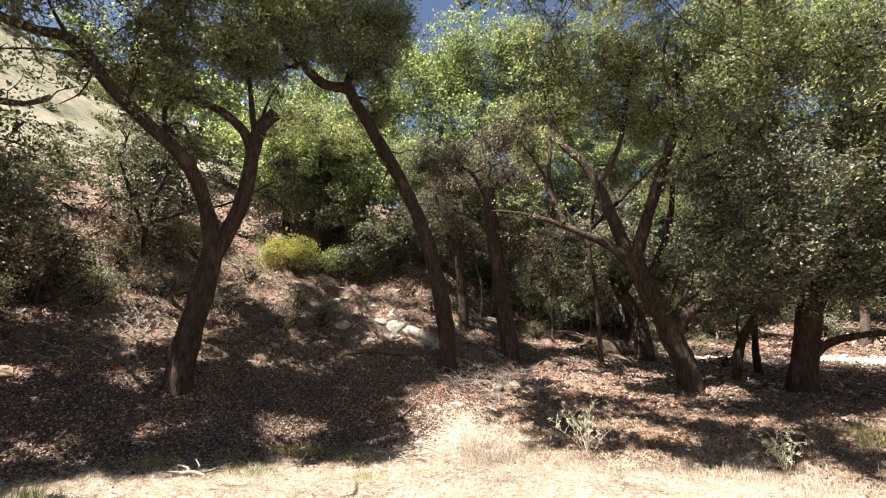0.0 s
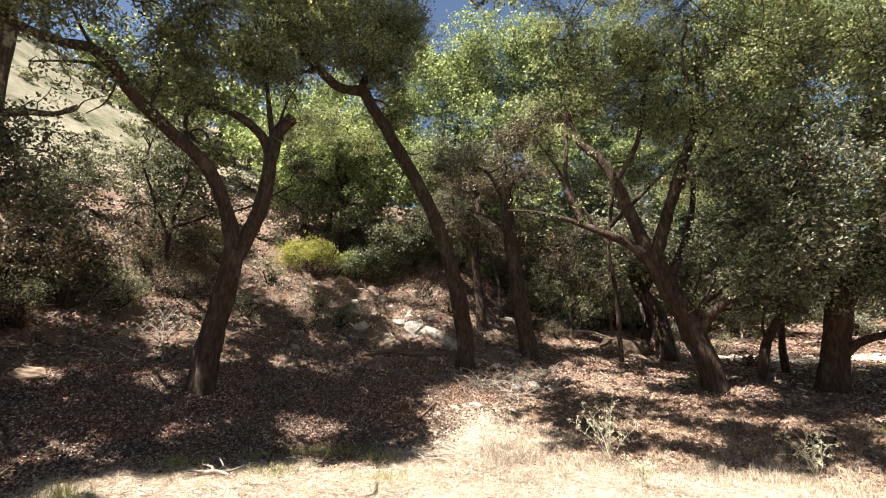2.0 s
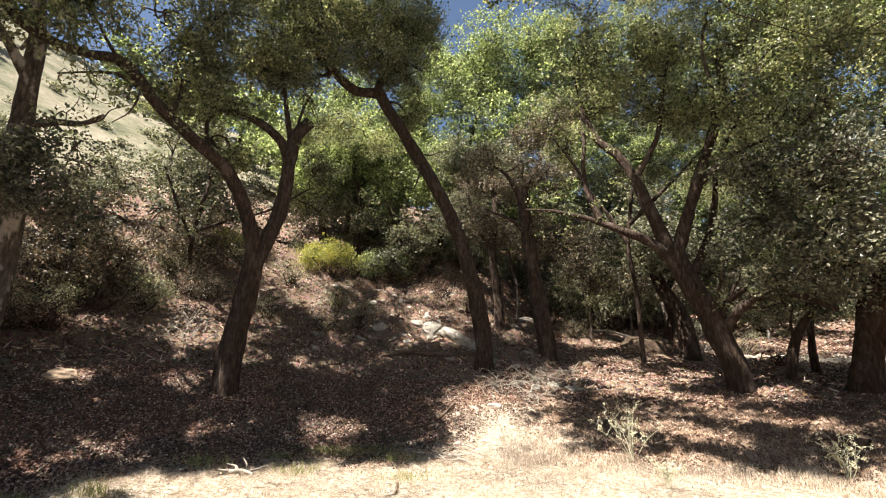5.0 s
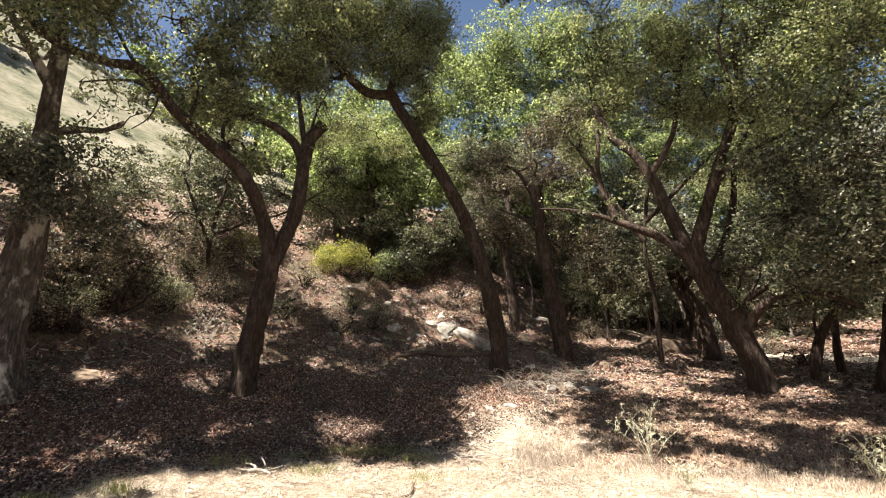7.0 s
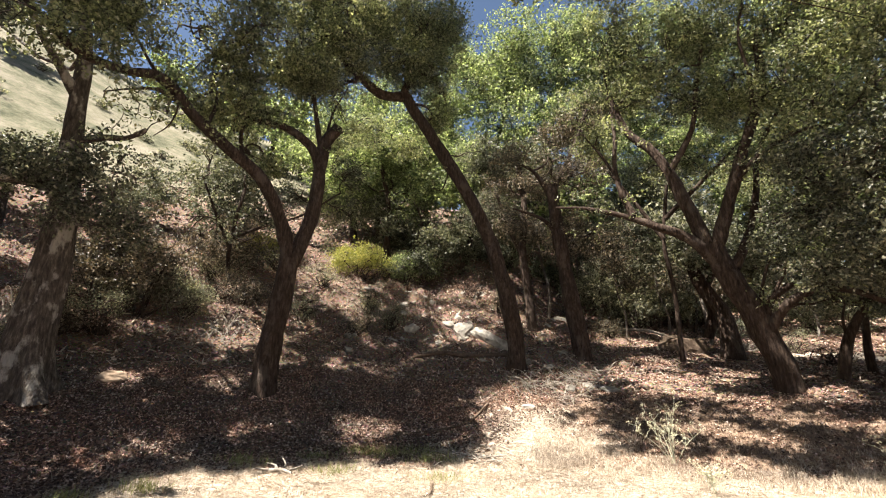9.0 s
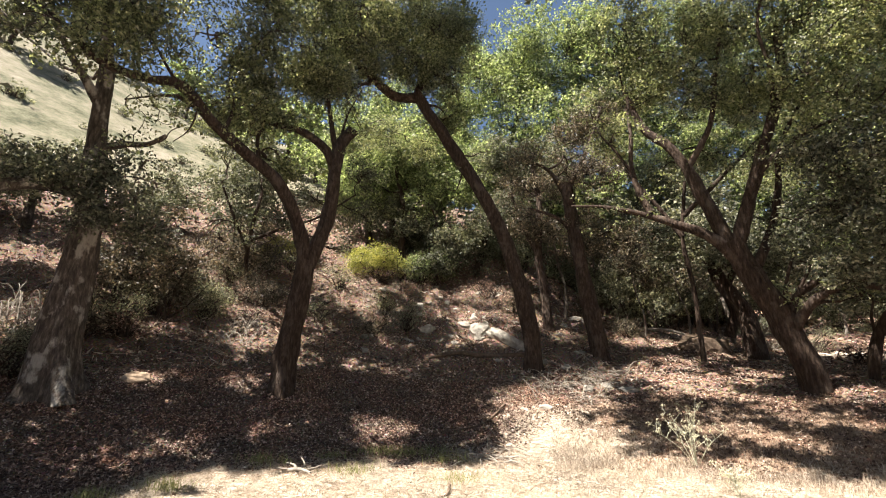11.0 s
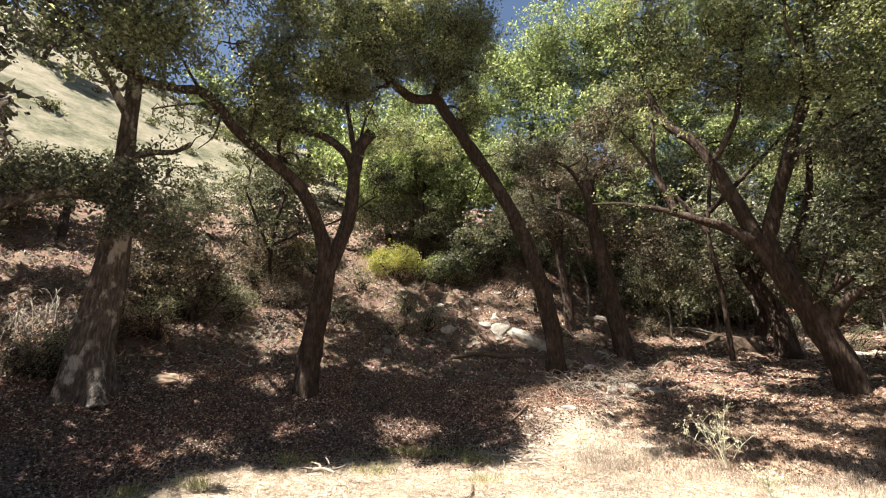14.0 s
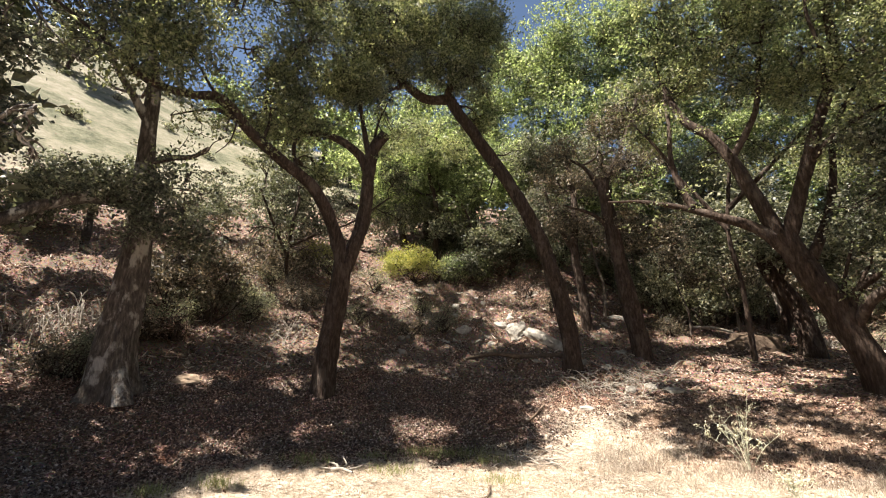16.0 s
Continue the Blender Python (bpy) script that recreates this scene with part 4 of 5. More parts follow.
stems, lobes = [], []
limb(stems, 0.2, 0.08, (8.96, 20.47, 3.52), (8.96, 20.48, 4.7), (8.85, 20.52, 6.06), (9.31, 20.32, 7.41))
mass(lobes, (8.52, 20.66, 6.37, 1.63, 1.22), (9.58, 20.19, 5.46, 1.32, 1.05), (7.92, 20.9, 4.76, 1.08, 0.81), (9.56, 20.2, 7.66, 1.63, 1.22), (8.39, 21.26, 8.56, 1.43, 1.15))
tree("oak_tree", "distant grey green oak", "tree", stems, lobes, BARK, GREY_LEAF, 35, size=0.14, cover=1.7, leaves=84, spread=0.5, gap=0.2)

stems, lobes = [], []
limb(stems, 0.2, 0.08, (11.17, 21.19, 3.46), (11.06, 21.24, 4.55), (11.06, 21.24, 5.66), (11.09, 21.23, 7.09))
mass(lobes, (11.14, 21.2, 5.38, 1.38, 0.97), (12.14, 20.65, 4.74, 1.07, 0.8), (10.86, 21.34, 7.12, 1.42, 1.28), (12.02, 20.72, 7.54, 1.67, 1.11), (11.59, 21.53, 9.92, 1.77, 1.48), (9.95, 22.33, 11.19, 1.85, 1.54))
tree("oak_tree", "distant grey green oak among scrub", "tree", stems, lobes, BARK, GREY_LEAF, 36, size=0.14, cover=1.7, leaves=84, spread=0.5, gap=0.2)

stems, lobes = [], []
limb(stems, 0.2, 0.08, (16.07, 22.32, 3.44), (17.5, 23.75, 4.92), (18.22, 24.46, 6.97), (17.96, 24.65, 10.45))
mass(lobes, (16.65, 25.55, 11.88, 2.47, 1.76), (14.76, 26.69, 15.12, 2.26, 2.26), (13.29, 27.45, 12.59, 1.89, 1.89), (17.72, 24.82, 8.4, 2, 1.33), (18.76, 24.05, 6.24, 2.21, 0.95), (17.31, 26.32, 15.79, 2.63, 1.88))
mass(lobes, (13.49, 28.47, 17.78, 2.03, 2.03), (20.41, 24, 8.2, 2.26, 1.93), (14.86, 25.48, 23.94, 2.74, 2.35), (12.73, 27.72, 21.44, 2.46, 2.46), (17.31, 25.11, 20.54, 3.01, 2.63), (10.86, 28.5, 15.54, 2, 2))
mass(lobes, (19.02, 23.84, 11.93, 1.99, 1.99), (20.33, 22.74, 11.14, 1.9, 1.9), (21.58, 21.56, 10.03, 2.09, 1.79), (22.07, 22.48, 14.18, 2.27, 1.94), (20.4, 24, 14.99, 2.07, 1.72), (23.26, 21.24, 11.85, 1.81, 2.11))
mass(lobes, (19.82, 23.18, 5.46, 1.82, 0.76), (21.8, 22.74, 5.1, 1.78, 0.74), (21.25, 25.9, 18.13, 2.27, 2.27), (23.36, 24.01, 19.01, 2.51, 2.15), (24.53, 22.82, 16.25, 2.35, 2.01), (22.26, 25.03, 22.79, 2.69, 1.92))
mass(lobes, (24.48, 22.87, 21.89, 2.48, 1.77), (19.37, 26.1, 15.29, 1.86, 1.86), (17.28, 27.53, 19.08, 2, 2), (14.4, 29.14, 15.89, 2.46, 2.05), (18.36, 26.82, 13.19, 1.87, 2.24), (23.09, 24.28, 11.8, 2.37, 2.03))
mass(lobes, (24.43, 22.92, 12.65, 2.27, 2.27), (13.25, 29.68, 18.92, 2.13, 2.13))
tree("oak_tree", "oak behind the spreading oak, its green brightened as if sunlit", "tree", stems, lobes, BARK, SUNLIT_TONE_LEAF, 37, size=0.165, cover=1.5, leaves=84, spread=0.55, gap=0.2)

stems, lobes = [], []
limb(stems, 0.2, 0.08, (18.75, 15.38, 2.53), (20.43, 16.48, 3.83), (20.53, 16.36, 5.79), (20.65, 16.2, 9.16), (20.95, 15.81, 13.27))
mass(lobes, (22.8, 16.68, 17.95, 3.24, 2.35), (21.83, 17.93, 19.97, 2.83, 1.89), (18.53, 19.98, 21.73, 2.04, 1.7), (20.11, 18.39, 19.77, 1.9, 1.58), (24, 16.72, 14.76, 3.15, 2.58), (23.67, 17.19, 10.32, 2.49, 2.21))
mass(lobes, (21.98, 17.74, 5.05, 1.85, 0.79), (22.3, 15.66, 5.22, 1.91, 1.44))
tree("oak_tree", "tall oak with sunlight put into its yellow green crown", "tree", stems, lobes, BARK, SUNLIT_TONE_LEAF, 38, size=0.14, cover=1.7, leaves=84, spread=0.5, gap=0.2)

stems, lobes = [], []
limb(stems, 0.2, 0.08, (-16.75, 15.32, 6.95), (-17.47, 16.02, 8.21), (-17.45, 16.04, 9.27), (-17.63, 15.84, 9.73))
mass(lobes, (-18.42, 14.91, 9.12, 1.65, 0.59), (-17.52, 15.96, 9.91, 1.5, 0.5), (-16.71, 16.81, 10.38, 1.56, 0.65), (-19.09, 14.04, 8.55, 1.35, 0.56))
tree("oak_tree", "shaded oak beside the hillside gap", "tree", stems, lobes, BARK, OAK_LEAF, 39, size=0.13, cover=1.9, leaves=72, spread=0.42)

stems, lobes = [], []
limb(stems, 0.09, 0.05, (-8.04, 16.08, 4.54), (-8.25, 15.97, 5.46), (-6.97, 13.62, 6.02), (-6.81, 13.7, 7.42))
limb(stems, 0.06, 0.03, (-7.0, 13.6, 5.26), (-7.52, 13.33, 6.49), (-7.91, 13.1, 7.55))
limb(stems, 0.06, 0.03, (-6.99, 13.61, 5.64), (-6.22, 13.98, 6.14), (-5.1, 14.42, 6.69), (-3.89, 14.8, 7.67))
mass(lobes, (-6.71, 13.75, 8.06, 0.8, 0.6), (-7.61, 13.7, 7.12, 0.8, 0.6), (-5.97, 13.55, 6.28, 0.7, 0.6), (-5.33, 14.65, 7.4, 0.7, 0.8), (-5.15, 14.52, 5.81, 0.6, 0.4), (-6.66, 13.29, 5.54, 0.8, 0.5), (-7.98, 12.83, 6.12, 0.8, 0.5), (-3.6, 14.65, 6.77, 0.7, 0.5), (-3.67, 15.35, 8.81, 0.8, 0.7), (-4.02, 14.32, 5.55, 0.5, 0.3), (-7.8, 13.26, 8.84, 0.5, 0.4), (-6.04, 14.4, 8.36, 0.6, 0.5))
tree("oak_tree", "small dark leaved oak part way up the slope", "tree", stems, lobes, BARK, OAK_LEAF, 41, size=0.09, cover=1.2, gap=0.05)

# extra oak, put in so that its crown shades the thicket
stems, lobes = [], []
limb(stems, 0.08, 0.06, (7.44, 14.73, 1.76), (7.47, 14.71, 4.0), (7.37, 14.76, 5.78), (7.66, 14.62, 7.82))
limb(stems, 0.09, 0.04, (7.38, 14.76, 5.88), (6.54, 15.15, 7.61), (5.57, 15.53, 9.38))
limb(stems, 0.09, 0.04, (7.49, 14.7, 6.59), (8.65, 14.05, 7.79), (9.73, 13.33, 8.9))
mass(lobes, (8.88, 12.95, 9.72, 1.2, 0.8), (7.64, 15.14, 11.84, 1.2, 0.8), (5.4, 15.78, 11.75, 1.1, 0.8), (9.57, 12.57, 7.71, 1.2, 0.8), (11.32, 13.02, 9.56, 1.3, 0.9), (10.6, 14.4, 8.4, 1.0, 0.6), (11.8, 15.0, 8.8, 1.0, 0.6), (12.9, 14.0, 8.6, 1.0, 0.6), (11.0, 16.4, 9.2, 1.0, 0.6), (13.6, 15.6, 9.2, 1.0, 0.6))
# lobes hung on the sun's way to darken the far right bank
mass(lobes, (15.7, 21.71, 10.4, 0.9, 0.5), (17.53, 21.89, 11.26, 0.9, 0.5), (19.0, 21.31, 10.18, 0.9, 0.5), (13.02, 17.63, 9.12, 0.9, 0.5), (14.91, 17.51, 10.11, 0.9, 0.5), (19.82, 27.35, 11.71, 0.9, 0.5), (23.35, 27.11, 12.05, 0.9, 0.5))
tree("oak_tree", "oak added behind the spreading oak to shade the thicket", "tree", stems, lobes, BARK, LIT_TONE_LEAF, 42, size=0.11, cover=1.0, gap=0.12, spread=0.4)

stems, lobes = [], []
limb(stems, 0.05, 0.025, (6.96, 17.84, 2.72), (7, 17.83, 3.61), (6.8, 17.9, 4.54), (6.73, 17.93, 5.73))
mass(lobes, (6.89, 17.87, 5.72, 0.82, 0.59), (7.34, 17.69, 4.97, 0.69, 0.46))
tree("sapling", "slim pale grey young oak in the thicket", "tree", stems, lobes, PALE_BARK, SHRUB_LEAF, 120, size=0.10, cover=1.4, group="saplings of the thicket")

stems, lobes = [], []
limb(stems, 0.06, 0.03, (9.02, 18.57, 2.81), (9.03, 18.57, 3.73), (8.81, 18.68, 4.68), (8.76, 18.7, 5.92))
mass(lobes, (8.92, 18.62, 5.91, 0.86, 0.61), (9.34, 18.41, 5.12, 0.72, 0.48))
tree("sapling", "slim pale grey young oak in the thicket", "tree", stems, lobes, PALE_BARK, SHRUB_LEAF, 121, size=0.10, cover=1.4, group="saplings of the thicket")

stems, lobes = [], []
limb(stems, 0.09, 0.045, (10.48, 18.37, 2.49), (10.56, 18.33, 3.31), (10.42, 18.4, 4.16), (10.4, 18.42, 5.37))
mass(lobes, (10.55, 18.33, 5.36, 0.84, 0.6), (10.92, 18.11, 4.6, 0.71, 0.47))
tree("sapling", "slim pale grey young oak in the thicket", "tree", stems, lobes, PALE_BARK, SHRUB_LEAF, 122, size=0.10, cover=1.4, group="saplings of the thicket")

stems, lobes = [], []
limb(stems, 0.07, 0.035, (14.5, 20.61, 2.91), (14.83, 20.37, 3.66), (14.95, 20.29, 4.44), (14.97, 20.27, 5.77))
mass(lobes, (15.11, 20.17, 5.75, 0.93, 0.66), (15.44, 19.92, 4.91, 0.78, 0.52))
tree("sapling", "slim pale grey young oak in the thicket", "tree", stems, lobes, PALE_BARK, SHRUB_LEAF, 123, size=0.10, cover=1.4, group="saplings of the thicket")

stems, lobes = [], []
limb(stems, 0.06, 0.03, (6.7, 20.38, 3.51), (6.97, 20.29, 4.47), (6.96, 20.29, 5.46), (6.86, 20.32, 6.83))
mass(lobes, (7.05, 20.26, 6.82, 0.94, 0.67), (7.59, 20.06, 5.96, 0.79, 0.53))
tree("sapling", "slim pale grey young oak in the thicket", "tree", stems, lobes, PALE_BARK, SHRUB_LEAF, 124, size=0.10, cover=1.4, group="saplings of the thicket")

stems, lobes = [], []
limb(stems, 0.08, 0.04, (4.29, 19.38, 3.77), (4.37, 19.36, 4.89), (4.15, 19.41, 6.05), (4.01, 19.44, 7.39))
mass(lobes, (4.21, 19.4, 7.38, 0.91, 0.65), (4.79, 19.26, 6.55, 0.76, 0.51))
tree("sapling", "slim pale grey young oak in the thicket", "tree", stems, lobes, PALE_BARK, SHRUB_LEAF, 125, size=0.10, cover=1.4, group="saplings of the thicket")

stems, lobes = [], []
limb(stems, 0.06, 0.03, (6.12, 22.38, 4.54), (6.48, 22.28, 5.61), (6.53, 22.26, 6.72), (6.4, 22.3, 8.25))
mass(lobes, (6.62, 22.24, 8.24, 1.04, 0.74), (7.24, 22.04, 7.27, 0.88, 0.58))
tree("sapling", "slim pale grey young oak in the thicket", "tree", stems, lobes, PALE_BARK, SHRUB_LEAF, 126, size=0.10, cover=1.4, group="saplings of the thicket")

stems, lobes = [], []
limb(stems, 0.06, 0.03, (15.7, 19.45, 2.84), (15.77, 19.4, 3.57), (15.65, 19.49, 4.33), (15.68, 19.47, 5.62))
mass(lobes, (15.81, 19.37, 5.6, 0.89, 0.64), (16.1, 19.13, 4.79, 0.75, 0.5))
tree("sapling", "slim pale grey young oak in the thicket", "tree", stems, lobes, PALE_BARK, SHRUB_LEAF, 127, size=0.10, cover=1.4, group="saplings of the thicket")

limb_points = ((7.4, 21.0, 3.57), (7.4, 21.0, 4.96), (7.48, 20.97, 6.4), (7.26, 21.05, 7.71))
tree("sapling", "slim pale grey young oak in the thicket", "tree", [(0.035, 0.02, limb_points)], [(7.27, 21.05, 7.85, 0.6, 0.35)], PALE_BARK, SHRUB_LEAF, 140, size=0.10, cover=1.0, group="saplings of the thicket")
limb_points = ((7.74, 19.89, 3.33), (7.96, 19.8, 4.77), (8.22, 19.7, 6.26), (8.48, 19.59, 7.55))
tree("sapling", "slim dark young oak in the thicket", "tree", [(0.05500000000000001, 0.02, limb_points)], [(8.49, 19.58, 7.69, 0.6, 0.35)], BARK, SHRUB_LEAF, 141, size=0.10, cover=1.0, group="saplings of the thicket")
limb_points = ((8.48, 20.08, 3.4), (8.55, 20.05, 4.64), (8.57, 20.04, 5.92), (8.61, 20.02, 7.05))
tree("sapling", "slim pale grey young oak in the thicket", "tree", [(0.07500000000000001, 0.02, limb_points)], [(8.62, 20.02, 7.19, 0.6, 0.35)], PALE_BARK, SHRUB_LEAF, 142, size=0.10, cover=1.0, group="saplings of the thicket")
limb_points = ((9.16, 19.93, 3.29), (9.41, 19.81, 4.59), (9.54, 19.75, 5.94), (10.01, 19.52, 7.08))
tree("sapling", "slim dark young oak in the thicket", "tree", [(0.035, 0.02, limb_points)], [(10.02, 19.51, 7.21, 0.6, 0.35)], BARK, SHRUB_LEAF, 143, size=0.10, cover=1.0, group="saplings of the thicket")
limb_points = ((9.93, 20.46, 3.38), (10.0, 20.43, 4.92), (10.25, 20.3, 6.49), (10.04, 20.4, 7.95))
tree("sapling", "slim pale grey young oak in the thicket", "tree", [(0.05500000000000001, 0.02, limb_points)], [(10.06, 20.4, 8.09, 0.6, 0.35)], PALE_BARK, SHRUB_LEAF, 144, size=0.10, cover=1.0, group="saplings of the thicket")
limb_points = ((11.03, 20.46, 3.13), (11.25, 20.34, 4.55), (11.37, 20.27, 6.03), (11.74, 20.06, 7.28))
tree("sapling", "slim dark young oak in the thicket", "tree", [(0.07500000000000001, 0.02, limb_points)], [(11.76, 20.05, 7.42, 0.6, 0.35)], BARK, SHRUB_LEAF, 145, size=0.10, cover=1.0, group="saplings of the thicket")
limb_points = ((11.79, 20.88, 3.21), (11.83, 20.86, 4.59), (11.9, 20.82, 6.01), (11.77, 20.89, 7.29))
tree("sapling", "slim pale grey young oak in the thicket", "tree", [(0.035, 0.02, limb_points)], [(11.79, 20.88, 7.43, 0.6, 0.35)], PALE_BARK, SHRUB_LEAF, 146, size=0.10, cover=1.0, group="saplings of the thicket")
limb_points = ((6.97, 21.56, 4.02), (7.14, 21.5, 5.46), (7.4, 21.42, 6.93), (7.54, 21.37, 8.24))
tree("sapling", "slim dark young oak in the thicket", "tree", [(0.05500000000000001, 0.02, limb_points)], [(7.55, 21.36, 8.39, 0.6, 0.35)], BARK, SHRUB_LEAF, 147, size=0.10, cover=1.0, group="saplings of the thicket")
limb_points = ((8.04, 21.7, 4.03), (8.26, 21.62, 5.28), (8.37, 21.58, 6.57), (8.82, 21.39, 7.66))
tree("sapling", "slim pale grey young oak in the thicket", "tree", [(0.07500000000000001, 0.02, limb_points)], [(8.83, 21.39, 7.81, 0.6, 0.35)], PALE_BARK, SHRUB_LEAF, 148, size=0.10, cover=1.0, group="saplings of the thicket")
limb_points = ((9.88, 22.12, 4.08), (9.9, 22.11, 5.47), (9.91, 22.1, 6.9), (9.8, 22.15, 8.18))
tree("sapling", "slim dark young oak in the thicket", "tree", [(0.035, 0.02, limb_points)], [(9.82, 22.15, 8.33, 0.6, 0.35)], BARK, SHRUB_LEAF, 149, size=0.10, cover=1.0, group="saplings of the thicket")


# ---------------------------------------------------------------- undergrowth
bush("bush", "sunlit yellow green bush on the slope", "bush", -4.18, 19.46, [(-0.5, 0, 0.6, 0.9, 0.5), (0.5, 0.2, 0.8, 0.8, 0.6), (1.1, 0.3, 0.5, 0.6, 0.4), (-0.2, 0.5, 1.2, 0.7, 0.4)], YELLOW_LEAF, BARK, 51, 0.08, 1.9, group="yellow bushes")
bush("bush", "sunlit yellow green bush on the hillside", "bush", -8.38, 18.87, [(0, 0, 0.7, 0.8, 0.5), (0.7, 0.2, 0.6, 0.7, 0.5), (-0.6, 0.3, 0.8, 0.6, 0.4)], YELLOW_LEAF, BARK, 52, 0.08, 1.9, group="yellow bushes")
bush("bush", "green bush at the edge of the sunny patch", "bush", -1.99, 20.15, [(0, 0, 0.7, 0.8, 0.6), (0.8, 0.2, 0.9, 0.8, 0.7), (-0.6, 0.3, 0.5, 0.6, 0.4)], SUNLIT_TONE_LEAF, BARK, 50, 0.08, 1.9)
bush("bush", "grey green scrub in dappled light", "bush", -8.68, 13.92, [(0, 0, 0.55, 0.6, 0.45), (-0.6, 0.2, 0.8, 0.5, 0.5), (0.6, 0.1, 0.4, 0.5, 0.3)], GREY_LEAF, BARK, 53, 0.075, 1.6)
bush("bush", "tall dark shrub beneath the old oak", "bush", -9.05, 12.83, [(0, 0, 1.3, 0.9, 0.9), (0.9, 0.2, 1.9, 0.8, 0.8), (-0.9, 0.2, 2.1, 0.9, 0.8), (0.3, 0, 2.8, 0.9, 0.6), (1.5, 0.3, 2.6, 0.7, 0.6)], SHRUB_LEAF, BARK, 54, 0.095, 1.1, group="shrubs under the old oak")
bush("bush", "tall dark shrub with reddish dry twigs", "bush", -10.40, 12.68, [(0, 0, 1.2, 0.8, 0.9), (-0.8, 0.2, 1.7, 0.8, 0.8), (0.5, 0.2, 2.2, 0.8, 0.7), (-0.4, 0, 2.7, 0.8, 0.6)], SHRUB_LEAF, BARK, 55, 0.095, 1.0, group="shrubs under the old oak")
bush("bush", "dark shrub on the slope behind the oaks", "bush", -8.92, 16.66, [(0, 0, 0.9, 0.9, 0.8), (1.0, 0.2, 0.9, 0.8, 0.7), (-1.0, 0.2, 1.2, 0.9, 0.8), (0.3, 0.4, 2.0, 0.9, 0.6)], SHRUB_LEAF, BARK, 56, 0.085, 1.1, group="shrubs under the old oak")
for k, (x, y) in enumerate(((6.99, 18.79), (8.41, 18.75), (10.56, 20.10), (7.43, 22.08), (6.11, 24.45), (3.03, 22.55), (12.83, 21.28), (15.36, 22.15), (16.48, 20.69), (16.64, 18.53), (19.63, 17.20), (1.05, 24.23), (-17.57, 13.48), (-14.14, 17.82))):
    grey = k not in (4, 5, 11, 12, 13)
    bush("scrub_bush", "grey green scrub bush on the bank" if grey else "dark green scrub bush on the slope", "bush", x + 0.4 * math.sin(k * 5), y + 0.5,
         [(0, 0, 0.9, 1.0, 0.8), (1.0, 0.4, 1.5, 0.9, 0.8), (-1.0, 0.3, 1.7 + 0.3 * math.sin(k), 1.0, 0.8), (0.2, 0.5, 2.6, 1.0, 0.7)],
         GREY_LEAF if grey else OAK_LEAF, BARK, 60 + k, 0.11, 1.5, 72, group="scrub on the bank")


# low growth all over the slope
low = [bush("low_shrub", "low straggling shrub on the shaded slope", "bush", -3, 15, [(0, 0, 0.25, 0.35, 0.2), (0.3, 0.1, 0.4, 0.3, 0.2), (-0.25, 0.1, 0.35, 0.3, 0.2)], SHRUB_LEAF, BARK, 91, 0.05, 1.3, 60, stems=9, group="low shrubs of the slope"),
       bush("low_shrub", "low grey shrub with bare twigs", "bush", -5, 15, [(0, 0, 0.3, 0.3, 0.25), (0.2, 0.1, 0.55, 0.3, 0.25), (-0.3, 0, 0.3, 0.3, 0.15)], GREY_LEAF, BARK, 92, 0.045, 0.9, 60, stems=12, group="low shrubs of the slope"),
       bush("low_shrub", "low dry shrub with brown leaves", "bush", -7, 14, [(0, 0, 0.25, 0.35, 0.2), (0.3, 0, 0.3, 0.3, 0.2), (-0.2, 0.2, 0.45, 0.25, 0.2)], LITTER, BARK, 93, 0.05, 1.0, 60, stems=12, group="low shrubs of the slope")]
rng = np.random.default_rng(33)
for k in range(60):
    if k % 7 in (3, 4, 5) and k % 2:
        continue
    nest = ((-40, 15.5), (-33, 17), (-24, 18.5), (-14, 17.5), (-6, 19.5), (4, 18.5), (-46, 13.5))[k % 7]
    a, r = nest[0] + rng.normal() * 3.2, nest[1] + rng.normal() * 1.0
    if k > 46:
        a, r = rng.uniform(14, 44), rng.uniform(17.5, 26)
    x, y = r * math.sin(radians(a)), r * math.cos(radians(a))
    copy_thing(low[int(rng.integers(3))], pose(x, y, float(ground_z(x, y)), 0, 0, rng.uniform(0, 360)))


# ---------------------------------------------------------------- wooded hillside behind
def hill_oak(seed, tall, leaf):
    """A whole oak of the far wood, standing at the origin."""
    rng = np.random.default_rng(seed)
    stems = [(0.24, 0.12, [(0, 0, 0), (0.1, 0.1, tall * 0.2), (rng.normal() * 0.4, 0.2, tall * 0.45), (rng.normal() * 0.8, 0.1, tall * 0.75)])]
    lobes = []
    for i in range(9):
        a = i * 2.4 + rng.random()
        h = tall * (0.38 + 0.52 * (i / 9))
        w = tall * 0.30 * (1.1 - abs(i / 9 - 0.4))
        lobes.append((math.cos(a) * w, math.sin(a) * w, h, tall * rng.uniform(0.17, 0.25), tall * rng.uniform(0.11, 0.16)))
    return tree("hill_oak", "oak of the wooded hillside in full leaf", "tree", stems, lobes, BARK, leaf, seed, 0.38, 1.3, 60, 0.2, "oaks of the wooded hillside", 0.62, clear=False)


